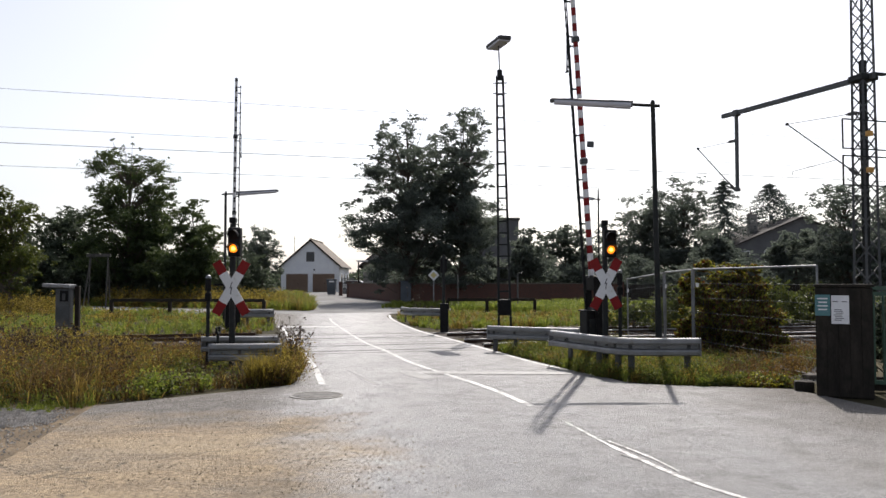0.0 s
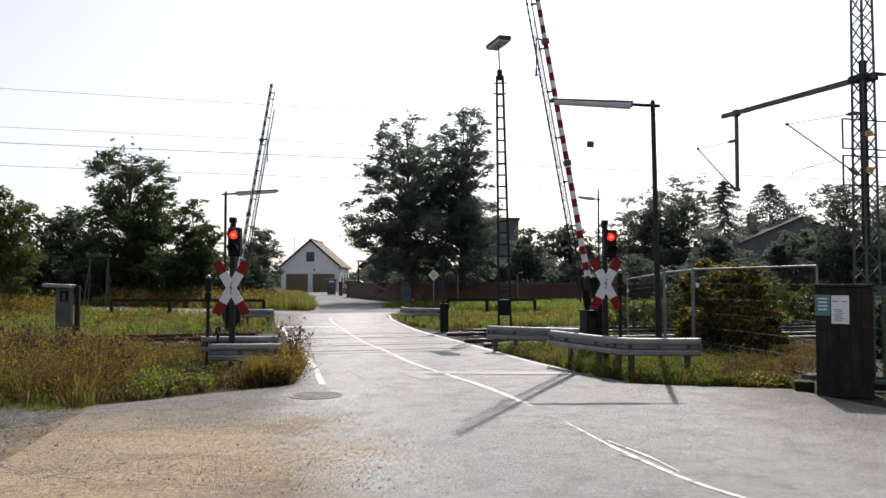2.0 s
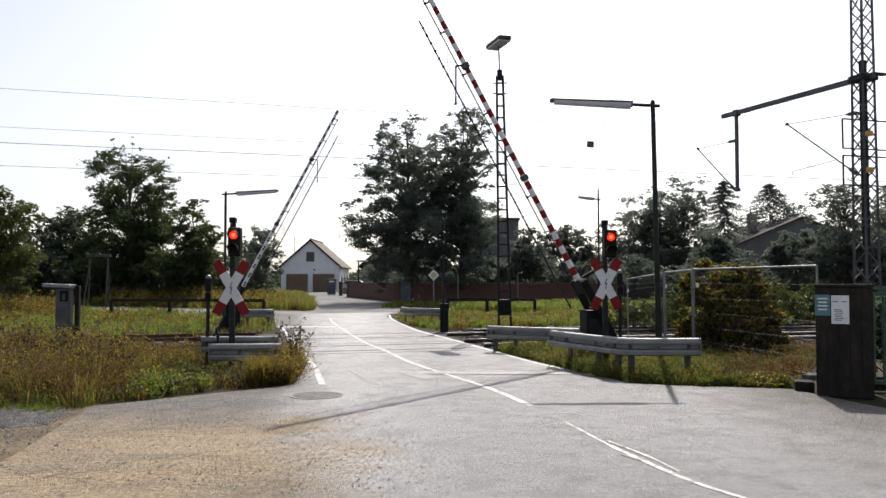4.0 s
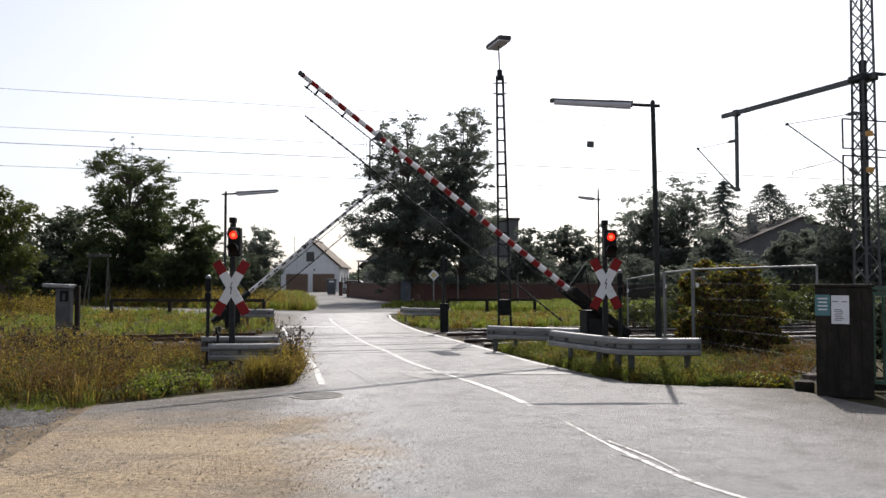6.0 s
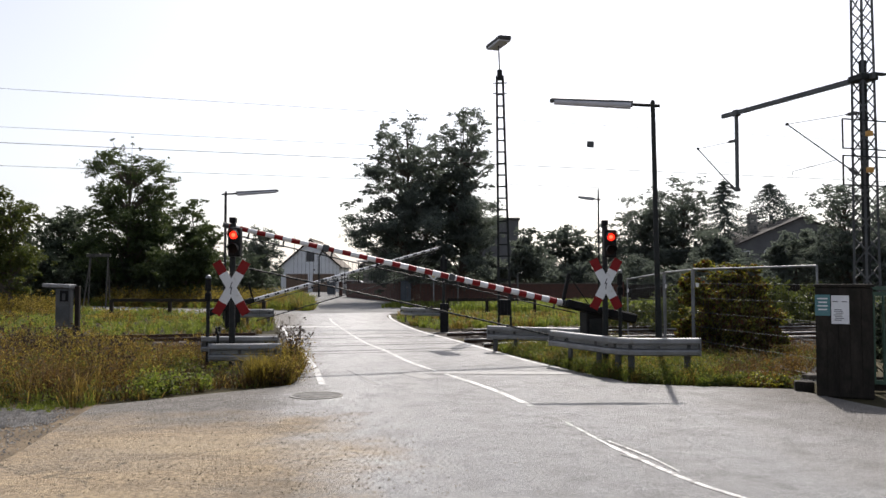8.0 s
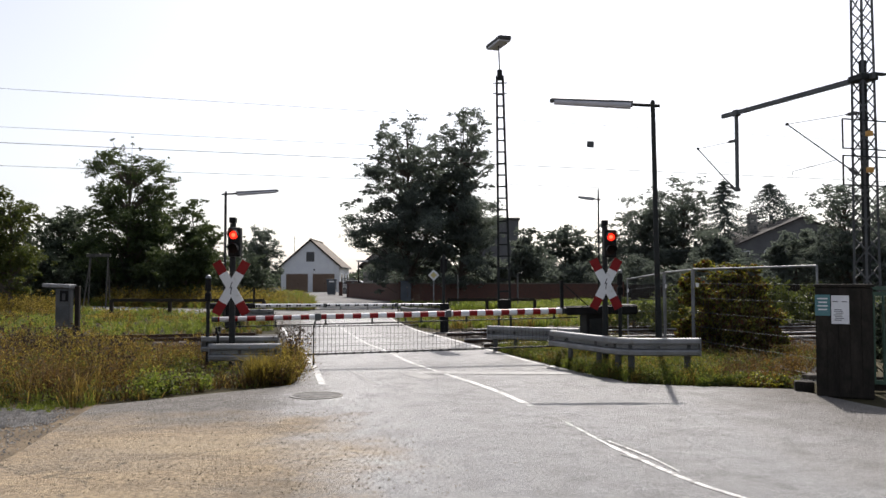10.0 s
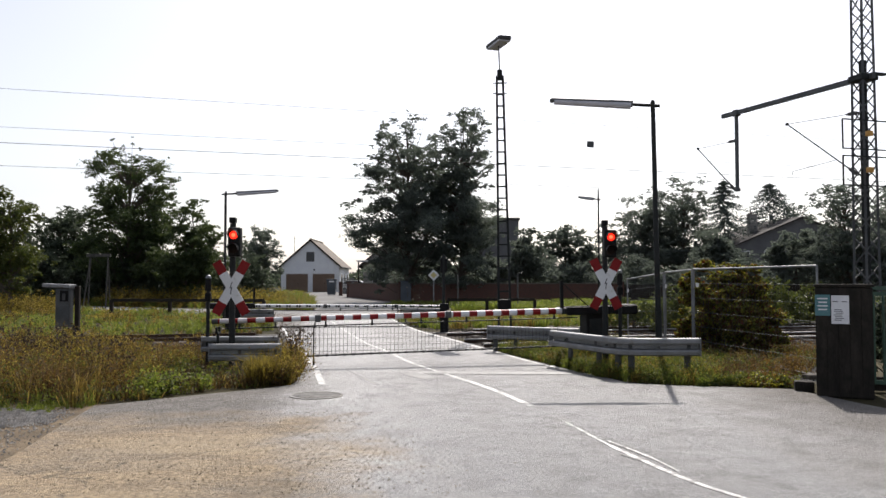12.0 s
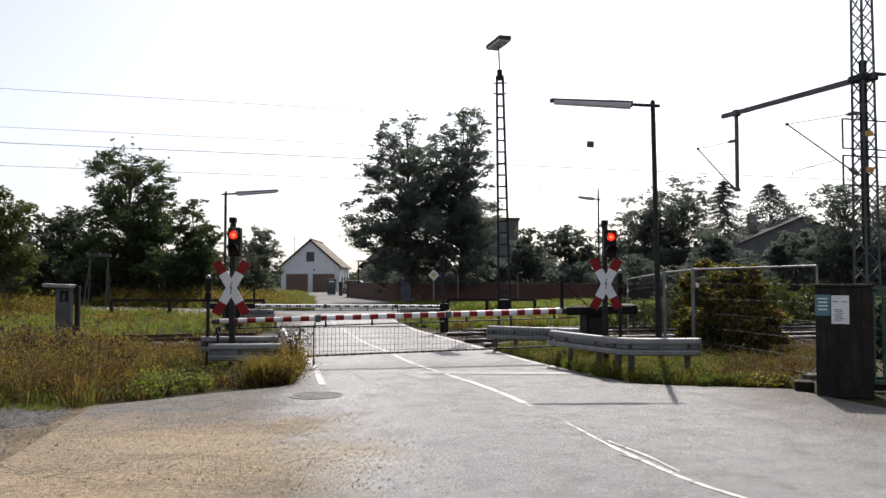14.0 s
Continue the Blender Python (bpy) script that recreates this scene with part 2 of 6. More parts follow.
MAT = dict(
    asphalt=asphalt_material(),
    paint=worn_paint(),
    faint_paint=worn_paint("faded_road_paint", 0.49, 0.42),
    ghost_paint=worn_paint("nearly_gone_road_paint", 0.5, 0.22),
    soil=surface("grassy_soil", (0.022, 0.022, 0.011), (0.07, 0.058, 0.03), 0.95, coarse=0.5, fine=14, grain=0.8, shine=0.1),
    galvanised=surface("galvanised_steel", (0.15, 0.155, 0.162), (0.25, 0.256, 0.265), 0.48, 0.6, 3.0, 60, 0.12, dirt=(0.16, 0.15, 0.13), dirt_amount=0.4),
    dark_steel=surface("dark_painted_steel", (0.009, 0.011, 0.012), (0.023, 0.026, 0.026), 0.55, 0.0, 4.0, 50, 0.15, dirt=(0.045, 0.032, 0.022), dirt_amount=0.3, shine=0.2),
    grey_steel=surface("grey_painted_steel", (0.05, 0.055, 0.058), (0.095, 0.1, 0.105), 0.5, 0.1, 3.0, 50, 0.12, dirt=(0.06, 0.045, 0.03), dirt_amount=0.3, shine=0.3),
    dark_grey=surface("weathered_grey_metal", (0.035, 0.037, 0.038), (0.075, 0.077, 0.076), 0.6, 0.2, 3.0, 40, 0.2, dirt=(0.05, 0.045, 0.035), dirt_amount=0.5),
    green_steel=surface("green_painted_steel", (0.03, 0.075, 0.05), (0.05, 0.11, 0.075), 0.5, 0.1, 3.0, 50, 0.12, dirt=(0.1, 0.08, 0.05), dirt_amount=0.3),
    black=surface("black_painted_metal", (0.005, 0.005, 0.006), (0.012, 0.0125, 0.013), 0.6, 0.0, 5.0, 60, 0.12, dirt=(0.025, 0.022, 0.018), dirt_amount=0.25, shine=0.15),
    red=surface("signal_red", (0.17, 0.006, 0.007), (0.225, 0.009, 0.01), 0.45, 0.0, 4.0, 60, 0.08, dirt=(0.13, 0.02, 0.018), dirt_amount=0.3, shine=0.2),
    white=surface("white_enamel", (0.6, 0.61, 0.63), (0.72, 0.72, 0.73), 0.4, 0.0, 4.0, 60, 0.06, dirt=(0.5, 0.49, 0.46), dirt_amount=0.35),
    rust=surface("rusty_steel", (0.03, 0.02, 0.015), (0.075, 0.048, 0.034), 0.85, 0.0, 6.0, 60, 0.3, shine=0.15),
    railtop=surface("polished_rail", (0.3, 0.295, 0.29), (0.42, 0.415, 0.41), 0.55, 1.0, 4.0, 60, 0.05),
    railroad=surface("dull_rail_head", (0.13, 0.128, 0.122), (0.2, 0.196, 0.188), 0.6, 0.2, 4.0, 60, 0.1),
    concrete=surface("old_concrete", (0.18, 0.172, 0.16), (0.3, 0.29, 0.27), 0.9, 0.0, 2.0, 40, 0.4, dirt=(0.14, 0.13, 0.1), dirt_amount=0.5),
    ballast=surface("ballast_stone", (0.022, 0.018, 0.015), (0.095, 0.08, 0.068), 0.9, 0.0, 9.0, 60, 0.4, spread=0.2, shine=0.1),
    gravel=surface("gravel_stone", (0.1, 0.09, 0.08), (0.42, 0.4, 0.37), 0.9, 0.0, 7.0, 60, 0.3, spread=0.2),
    dirt=surface("sandy_dirt", (0.06, 0.048, 0.034), (0.23, 0.175, 0.115), 0.95, 0.0, 1.6, 34, 0.6, dirt=(0.09, 0.075, 0.055), dirt_amount=0.6, spread=0.18, shine=0.15),
    lane=surface("rough_pale_asphalt", (0.13, 0.13, 0.13), (0.27, 0.268, 0.262), 0.95, 0.0, 0.6, 40, 0.4, dirt=(0.17, 0.165, 0.155), dirt_amount=0.5, shine=0.15),
    pebble=surface("pebble_stone", (0.07, 0.055, 0.04), (0.5, 0.42, 0.3), 0.9, 0.0, 7.0, 60, 0.3, spread=0.2),
    sleeper=surface("stained_sleeper_concrete", (0.06, 0.053, 0.047), (0.15, 0.135, 0.12), 0.9, 0.0, 3.0, 40, 0.4, shine=0.15, dirt=(0.04, 0.034, 0.028), dirt_amount=0.5),
    joint=surface("joint_filler", (0.03, 0.03, 0.03), (0.075, 0.073, 0.07), 0.9, 0.0, 2.0, 40, 0.2, shine=0.1),
    iron=surface("cast_iron", (0.09, 0.087, 0.082), (0.2, 0.195, 0.185), 0.85, 0.0, 6.0, 50, 0.4, shine=0.2),
    rubber=surface("dark_rubber", (0.04, 0.04, 0.04), (0.07, 0.07, 0.07), 0.75, 0.0, 4.0, 60, 0.2),
    plaster=surface("pale_plaster", (0.66, 0.68, 0.72), (0.76, 0.78, 0.80), 0.9, 0.0, 0.8, 20, 0.2, dirt=(0.56, 0.56, 0.56), dirt_amount=0.3),
    door_wood=surface("brown_garage_wood", (0.13, 0.085, 0.06), (0.2, 0.135, 0.095), 0.7, 0.0, 2.0, 30, 0.2, stretch=(6, 6, 0.6)),
    rooftile=surface("weathered_roof_tile", (0.09, 0.075, 0.055), (0.16, 0.13, 0.10), 0.85, 0.0, 1.2, 14, 0.4, dirt=(0.1, 0.09, 0.07), dirt_amount=0.4),
    timber=surface("tarred_timber", (0.012, 0.010, 0.008), (0.035, 0.028, 0.022), 0.85, 0.0, 3.0, 25, 0.5, stretch=(5, 5, 0.5), shine=0.2),
    cabinet=surface("stained_brown_cabinet", (0.010, 0.009, 0.008), (0.034, 0.029, 0.024), 0.85, 0.0, 2.5, 30, 0.4, stretch=(2.5, 2.5, 0.5), dirt=(0.012, 0.012, 0.009), dirt_amount=0.6, shine=0.2),
    weathered=surface("weathered_wood", (0.045, 0.043, 0.04), (0.09, 0.086, 0.08), 0.9, 0.0, 3.0, 30, 0.4, stretch=(4, 4, 0.6)),
    bark=surface("tree_bark", (0.05, 0.04, 0.03), (0.12, 0.1, 0.08), 0.95, 0.0, 4.0, 25, 0.6, stretch=(4, 4, 0.8)),
    facade_dark=surface("grey_render", (0.10, 0.10, 0.105), (0.15, 0.15, 0.155), 0.9, 0.0, 0.7, 12, 0.2),
    facade_warm=surface("beige_render", (0.2, 0.19, 0.18), (0.28, 0.265, 0.25), 0.9, 0.0, 0.7, 12, 0.2),
    slate=surface("dark_roof_tile", (0.04, 0.036, 0.034), (0.08, 0.07, 0.065), 0.95, 0.0, 1.2, 14, 0.4),
    brick=brick_material(),
    blue_grey=surface("blue_grey_plastic", (0.045, 0.055, 0.07), (0.075, 0.09, 0.11), 0.6, 0.0, 2.0, 30, 0.1),
    teal=surface("teal_notice", (0.05, 0.15, 0.17), (0.08, 0.2, 0.22), 0.5, 0.0, 8.0, 60, 0.0),
    paper=surface("white_notice", (0.62, 0.63, 0.66), (0.72, 0.73, 0.75), 0.5, 0.0, 5.0, 60, 0.0),
    ink=surface("dark_ink", (0.05, 0.05, 0.06), (0.08, 0.08, 0.09), 0.6, 0.0, 5.0, 60, 0.0),
    yellow=surface("sign_yellow", (0.5, 0.42, 0.16), (0.56, 0.48, 0.22), 0.5, 0.0, 5.0, 60, 0.0),
    orange=surface("ceramic_orange", (0.5, 0.25, 0.04), (0.58, 0.32, 0.07), 0.5, 0.0, 5.0, 60, 0.0),
    diffuser=surface("milky_diffuser", (0.42, 0.42, 0.47), (0.5, 0.5, 0.55), 0.45, 0.0, 3.0, 50, 0.0),
    amber_glow=glow("amber_glow", (1.0, 0.26, 0.008), 1.6),
    amber_core=glow("amber_core", (1.0, 0.55, 0.12), 3.0),
    red_glow=glow("red_glow", (1.0, 0.022, 0.006), 1.5),
    red_core=glow("red_core", (1.0, 0.13, 0.05), 2.2),
    lens_dark=surface("unlit_lens", (0.008, 0.005, 0.004), (0.014, 0.008, 0.006), 0.6, 0.0, 8.0, 60, 0.0, shine=0.1),
    window=surface("dark_window_glass", (0.03, 0.035, 0.04), (0.05, 0.055, 0.06), 0.1, 0.0, 1.0, 9, 0.0),
    car_white=surface("white_car_paint", (0.75, 0.75, 0.76), (0.8, 0.8, 0.8), 0.25, 0.0, 2.0, 30, 0.0),
    leaf_dark=leaf_material("dark_leaves", (0.042, 0.058, 0.044), (0.065, 0.086, 0.062), (0.1, 0.125, 0.085), 0.55, 0.55, 0.06),
    leaf_green=leaf_material("green_leaves", (0.028, 0.048, 0.02), (0.047, 0.075, 0.03), (0.09, 0.115, 0.042), 0.48, 0.5, 0.12),
    # paler and greyer than the leaves themselves: distance haze put into the colour
    leaf_hazed=leaf_material("hazed_leaves", (0.085, 0.105, 0.105), (0.115, 0.138, 0.134), (0.15, 0.172, 0.16), 0.66, 0.65, 0.12),
    leaf_fir=leaf_material("fir_needles", (0.05, 0.07, 0.066), (0.07, 0.092, 0.084), (0.095, 0.12, 0.108), 0.3, 0.55, 0.05),
    leaf_autumn=leaf_material("autumn_leaves", (0.14, 0.022, 0.012), (0.05, 0.066, 0.014), (0.38, 0.36, 0.04), 0.58, 0.5, 0.1),
    leaf_bush=leaf_material("bush_leaves", (0.03, 0.05, 0.015), (0.06, 0.08, 0.022), (0.13, 0.13, 0.03), 0.35, 0.5, 0.3),
    grass_dry=leaf_material("dry_grass", (0.03, 0.019, 0.008), (0.16, 0.1, 0.022), (0.36, 0.25, 0.065), 0.55, 0.7, 0.08),
    grass_brown=leaf_material("red_brown_stalks", (0.03, 0.015, 0.009), (0.075, 0.036, 0.016), (0.15, 0.085, 0.03), 0.4, 0.7, 0.05),
    grass_green=leaf_material("green_grass", (0.034, 0.06, 0.014), (0.115, 0.155, 0.027), (0.235, 0.245, 0.05), 0.62, 0.6, 0.3),
    herb_yellow=leaf_material("yellow_herb_leaves", (0.055, 0.038, 0.01), (0.17, 0.115, 0.02), (0.33, 0.25, 0.05), 0.62, 0.75, 0.1),
    herb_red=leaf_material("russet_herb_leaves", (0.04, 0.017, 0.01), (0.115, 0.052, 0.016), (0.23, 0.125, 0.034), 0.58, 0.75, 0.08),
    herb=leaf_material("herb_leaves", (0.03, 0.045, 0.012), (0.07, 0.085, 0.02), (0.16, 0.14, 0.03), 0.45, 0.75, 0.3),
    seed=leaf_material("brown_seed_heads", (0.03, 0.02, 0.013), (0.05, 0.033, 0.02), (0.08, 0.055, 0.035), 0.2, 0.8, 0.0),
)


# ---- building blocks ----
class Shape:
    """Vertices and faces gathered from simple solids."""

    def __init__(self):
        self.v, self.f, self.s = [], [], []

    def add(self, verts, faces, smooth=False, m=None):
        k = len(self.v)
        self.v += [tuple(m @ Vector(p)) if m else tuple(p) for p in verts]
        self.f += [tuple(k + i for i in q) for q in faces]
        self.s += [smooth] * len(faces)
        return self

    def box(self, c, s, m=None, bevel=0.0):
        """A block of size s round c; with a bevel its edges are cut off."""
        h = [a / 2 for a in s]
        b = min(bevel, *(a * 0.9 for a in h))
        if b <= 0:
            vs = [(c[0] + x * h[0], c[1] + y * h[1], c[2] + z * h[2]) for z in (-1, 1) for y in (-1, 1) for x in (-1, 1)]
            return self.add(vs, [(0, 2, 3, 1), (4, 5, 7, 6), (0, 1, 5, 4), (2, 6, 7, 3), (0, 4, 6, 2), (1, 3, 7, 5)], False, m)
        bm = bmesh.new()
        bmesh.ops.create_cube(bm, size=1.0, matrix=Matrix.Translation(c) @ Matrix.Diagonal((*s, 1)))
        bmesh.ops.bevel(bm, geom=bm.edges[:], offset=b, segments=2, affect="EDGES", profile=0.5)
        bm.verts.index_update()
        self.add([v.co for v in bm.verts], [[v.index for v in f.verts] for f in bm.faces], False, m)
        bm.free()
        return self

    def tube(self, a, b, r0, r1=None, n=10, caps=True, m=None):
        """A round bar from a to b."""
        a, b = Vector(a), Vector(b)
        r1 = r0 if r1 is None else r1
        q = (b - a).to_track_quat("Z", "Y")
        ring = [q @ Vector((math.cos(i * math.tau / n), math.sin(i * math.tau / n), 0)) for i in range(n)]
        low, top = [a + v * r0 for v in ring], [b + v * r1 for v in ring]
        self.add(low + top, [(i, (i + 1) % n, n + (i + 1) % n, n + i) for i in range(n)], True, m)
        if caps:
            self.add(low, [tuple(reversed(range(n)))], False, m)
            self.add(top, [tuple(range(n))], False, m)
        return self

    def bar(self, a, b, w, h=None, m=None):
        """A square bar from a to b."""
        a, b = Vector(a), Vector(b)
        h = h or w
        d = b - a
        q = d.to_track_quat("X", "Z").to_matrix().to_4x4()
        mm = Matrix.Translation((a + b) / 2) @ q
        return self.box((0, 0, 0), (d.length, w, h), (m @ mm) if m else mm)

    def prism(self, outline, depth, m=None):
        """A flat outline in x and z, as thick as depth along y."""
        k = len(outline)
        vs = [(x, -depth / 2, z) for x, z in outline] + [(x, depth / 2, z) for x, z in outline]
        fs = [tuple(range(k)), tuple(reversed(range(k, 2 * k)))] + [(i, k + i, k + (i + 1) % k, (i + 1) % k) for i in range(k)]
        return self.add(vs, fs, False, m)

    def mesh(self, name, material):
        me = bpy.data.meshes.new(name)
        me.from_pydata(self.v, [], self.f)
        me.polygons.foreach_set("use_smooth", self.s)
        me.materials.append(material)
        me.update()
        return me


def part(name, shape, material, parent=None, label="", at=None):
    ob = new(name, shape.mesh(name, MAT[material]))
    if parent is not None:
        ob.parent = parent
    if at is not None:
        ob.matrix_basis = at
    return tagged(ob, label)


def thing(name, label, category, at, group="", kind=""):
    ob = new(name)
    ob.empty_display_size = 0.2
    ob.matrix_basis = at
    return tagged(ob, label, category, group, kind)


def flat(name, outline, z, material, label, category, kind="structure", depth=0.0):
    """A level sheet from its outline, or a slab where depth is given."""
    bm = bmesh.new()
    face = bm.faces.new([bm.verts.new((x, y, z)) for x, y in outline])
    if face.normal.z < 0:
        face.normal_flip()
    bmesh.ops.recalc_face_normals(bm, faces=bm.faces[:])
    bm.normal_update()
    if bm.faces and sum(f.normal.z for f in bm.faces) < 0:
        bmesh.ops.reverse_faces(bm, faces=bm.faces[:])
    bmesh.ops.triangulate(bm, faces=bm.faces[:])
    me = bpy.data.meshes.new(name)
    bm.to_mesh(me)
    bm.free()
    me.materials.append(MAT[material])
    return tagged(new(name, me), label, category, "", kind)


def rise(y):
    """The land behind the crossing climbs very gently."""
    return 0.0045 * (min(max(y, 42.0), 130.0) - 42.0)


def ribbon(points, widths, lift, name, material):
    """A strip of road or paint along a line of ground points."""
    s = Shape()
    vs = []
    k = len(points)
    for i, (x, y) in enumerate(points):
        a, b = points[max(i - 1, 0)], points[min(i + 1, k - 1)]
        d = Vector((b[0] - a[0], b[1] - a[1])).normalized()
        w = widths[i] if isinstance(widths, (list, tuple)) else widths
        nx, ny = -d.y * w / 2, d.x * w / 2
        vs += [(x + nx, y + ny, rise(y + ny) + lift), (x - nx, y - ny, rise(y - ny) + lift)]
    s.add(vs, [(2 * i, 2 * i + 1, 2 * i + 3, 2 * i + 2) for i in range(k - 1)])
    return s


def curve_points(points, steps=8):
    """A smooth line through the given points."""
    out = []
    p = [Vector(q) for q in points]
    for i in range(len(p) - 1):
        a, b, c, d = p[max(i - 1, 0)], p[i], p[i + 1], p[min(i + 2, len(p) - 1)]
        for j in range(steps):
            t = j / steps
            out.append(tuple(0.5 * (2 * b + (c - a) * t + (2 * a - 5 * b + 4 * c - d) * t * t + (3 * b - a - 3 * c + d) * t ** 3)))
    return out + [tuple(p[-1])]


def soup(name, verts, size, material):
    """A mesh of many loose polygons of equal corner count, from an array."""
    me = bpy.data.meshes.new(name)
    n = len(verts)
    me.vertices.add(n)
    me.vertices.foreach_set("co", verts.astype(np.float32).ravel())
    me.loops.add(n)
    me.loops.foreach_set("vertex_index", np.arange(n, dtype=np.int32))
    me.polygons.add(n // size)
    me.polygons.foreach_set("loop_start", np.arange(0, n, size, dtype=np.int32))
    me.materials.append(MAT[material])
    me.update(calc_edges=True)
    return me


def leaves(rng, centres, length, width):
    """One pointed leaf at each centre, turned at random."""
    n = len(centres)
    a = rng.normal(size=(n, 3))
    a /= np.linalg.norm(a, axis=1, keepdims=True)
    b = np.cross(a, rng.normal(size=(n, 3)))
    b /= np.linalg.norm(b, axis=1, keepdims=True)
    k = rng.uniform(0.6, 1.3, (n, 1))
    a, b = a * k * length / 2, b * k * width / 2
    return np.stack([centres + a, centres + b, centres - a, centres - b], 1).reshape(-1, 3)


def inside(outline, x, y):
    hit = np.zeros(len(x), bool)
    for (x0, y0), (x1, y1) in zip(outline, outline[1:] + outline[:1]):
        if y0 != y1:
            hit ^= ((y0 > y) != (y1 > y)) & (x < (x1 - x0) * (y - y0) / (y1 - y0) + x0)
    return hit


# ---- the ground, roads and tracks ----
def build_ground():
    s = Shape()
    ys = [-400, -60, 0, 20, 42, 60, 80, 100, 130, 200, 400, 1500]
    xs = [-1500, -200, -60, -20, 0, 20, 60, 200, 1500]
    vs = [(x, y, rise(y)) for y in ys for x in xs]
    k = len(xs)
    fs = [(j * k + i, j * k + i + 1, (j + 1) * k + i + 1, (j + 1) * k + i) for j in range(len(ys) - 1) for i in range(k - 1)]
    s.add(vs, fs)
    tagged(part("ground", s, "soil"), "flat grassy soil with dry patches round the crossing", "ground", "", "structure")


def build_roads():
    left = curve_points([(-2.3, 12.3), (-2.6, 14.98), (-3.7, 19.6), (-5.0, 24.7), (-6.65, 31.5), (-8.6, 38.6)], 4)
    right = curve_points([(-2.5, 40.6), (-2.55, 36.6), (-2.1, 32.9), (-0.8, 26.1), (0.19, 22.3), (1.0, 19.1), (1.75, 16.0), (2.45, 13.9), (2.9, 12.5)], 4)
    outline = [(-2.9, -30), (-3.3, 4.0), (-3.75, 6.2), (-3.93, 7.5), (-4.2, 8.9), (-4.42, 10.2), (-3.3, 11.3), (-2.6, 11.9)] + left + right
    outline += [(3.5, 12.2), (5.1, 11.8), (5.6, 9.6), (8.5, 9.0), (40, 4), (40, -30)]
    flat("road", outline, 0.02, "asphalt", "worn grey asphalt road with yellow grit on its forecourt", "road")
    flat("dirt_margin", [(-40, -30), (-2.8, -30), (-3.2, 4.0), (-3.65, 6.2), (-3.83, 7.5), (-4.1, 8.9), (-4.3, 10.4), (-9, 10.4), (-40, 8.0)], 0.008, "dirt", "sandy brown dirt with stones beside the paving", "ground")
    back = ribbon(curve_points([(-70, 72), (-45, 60), (-22, 47.5), (-12, 42.2), (-5, 40.2), (3, 44.6), (18, 49.5), (60, 60)], 5), 4.2, 0.014, "cross_road", "asphalt")
    tagged(part("cross_road", back, "lane"), "narrow grey asphalt lane running behind the crossing", "road", "", "structure")
    drive = ribbon(curve_points([(-4.4, 41), (-5.4, 50), (-6.4, 58), (-9.4, 70), (-12.3, 84), (-16.8, 100)], 5), [5.0] * 8 + [5.4] * 6 + [4.6] * 8 + [6.5] * 4, 0.010, "driveway", "asphalt")
    tagged(part("driveway", drive, "lane"), "pale asphalt driveway leading up to the garage", "driveway", "", "structure")

    def line(name, points, width, label, material="paint", lift=0.025):
        tagged(part(name, ribbon(points, width, lift, name, material), material), label, "road marking", "", "structure")

    line("centre_line", curve_points([(-4.75, 34.3), (-4.5, 32.2), (-3.55, 27.6), (-2.16, 21.25), (-1.34, 18.34), (-0.59, 15.48), (0.15, 13.4), (0.68, 11.87), (1.12, 10.18)]), 0.085, "worn white line along the middle of the road")
    line("centre_line", curve_points([(1.34, 9.2), (1.44, 8.67), (1.61, 7.73), (1.74, 7.19), (1.86, 6.71), (1.98, 6.33), (2.13, 6.0), (2.36, 5.55), (3.2, 3.9)]), [0.022] * 8 + [0.03] * 8 + [0.05] * 16 + [0.055] * 33, "worn white line along the middle of the road")
    line("centre_line", curve_points([(1.63, 7.97), (1.77, 7.52), (1.88, 7.12), (1.955, 6.7)]), [0.026] * 8 + [0.034] * 8 + [0.022] * 9, "second worn stroke beside the middle line", "paint", 0.027)
    line("centre_line", [(1.325, 9.3), (1.345, 9.12), (1.44, 8.98)], [0.03, 0.03, 0.02], "worn hook at the end of the middle line", "faint_paint", 0.029)
    line("edge_line", curve_points([(-2.5, 37.5), (-2.1, 33.2), (-0.9, 26.12), (0.09, 22.29), (0.89, 19.11), (1.65, 16.03), (2.1, 14.6)]), 0.11, "white line along the edge of the road")
    line("edge_line", curve_points([(-1.85, 12.32), (-2.42, 14.98), (-3.55, 19.6), (-4.85, 24.7), (-5.6, 28.0)]), [0.105] * 9 + [0.09] * 24, "worn white line along the edge of the road")
    line("stop_line", [(-0.58, 13.86), (2.2, 13.75)], 0.34, "white stop line across one lane before the barrier", "faint_paint", 0.029)
    line("stop_line", [(-0.64, 13.95), (-0.2, 13.0)], [0.3, 0.34], "worn end patch of the stop line", "ghost_paint", 0.0265)
    line("stop_line", [(-5.75, 27.7), (-3.7, 27.7)], 0.55, "white stop line across one lane behind the tracks")
    line("centre_line", [(1.62, 7.36), (1.69, 7.2), (1.74, 7.1)], [0.03, 0.022, 0.03], "worn third stroke of the middle line", "faint_paint", 0.029)
    line("faint_line", [(-1.73, 14.35), (-1.0, 12.25)], [0.03, 0.12], "faint old white line on the asphalt", "ghost_paint")

    cover = thing("manhole_cover", "round iron manhole cover in the worn asphalt", "manhole cover", pose(-1.75, 11.12, 0.02))
    s = Shape().tube((0, 0, 0), (0, 0, 0.006), 0.33, 0.33, 32)
    for i in range(-4, 5):
        s.box((i * 0.06, 0, 0.008), (0.025, 2 * math.sqrt(max(0.27 ** 2 - (i * 0.06) ** 2, 0.001)), 0.004))
    part("lid", s, "iron", cover)
    ring = Shape()
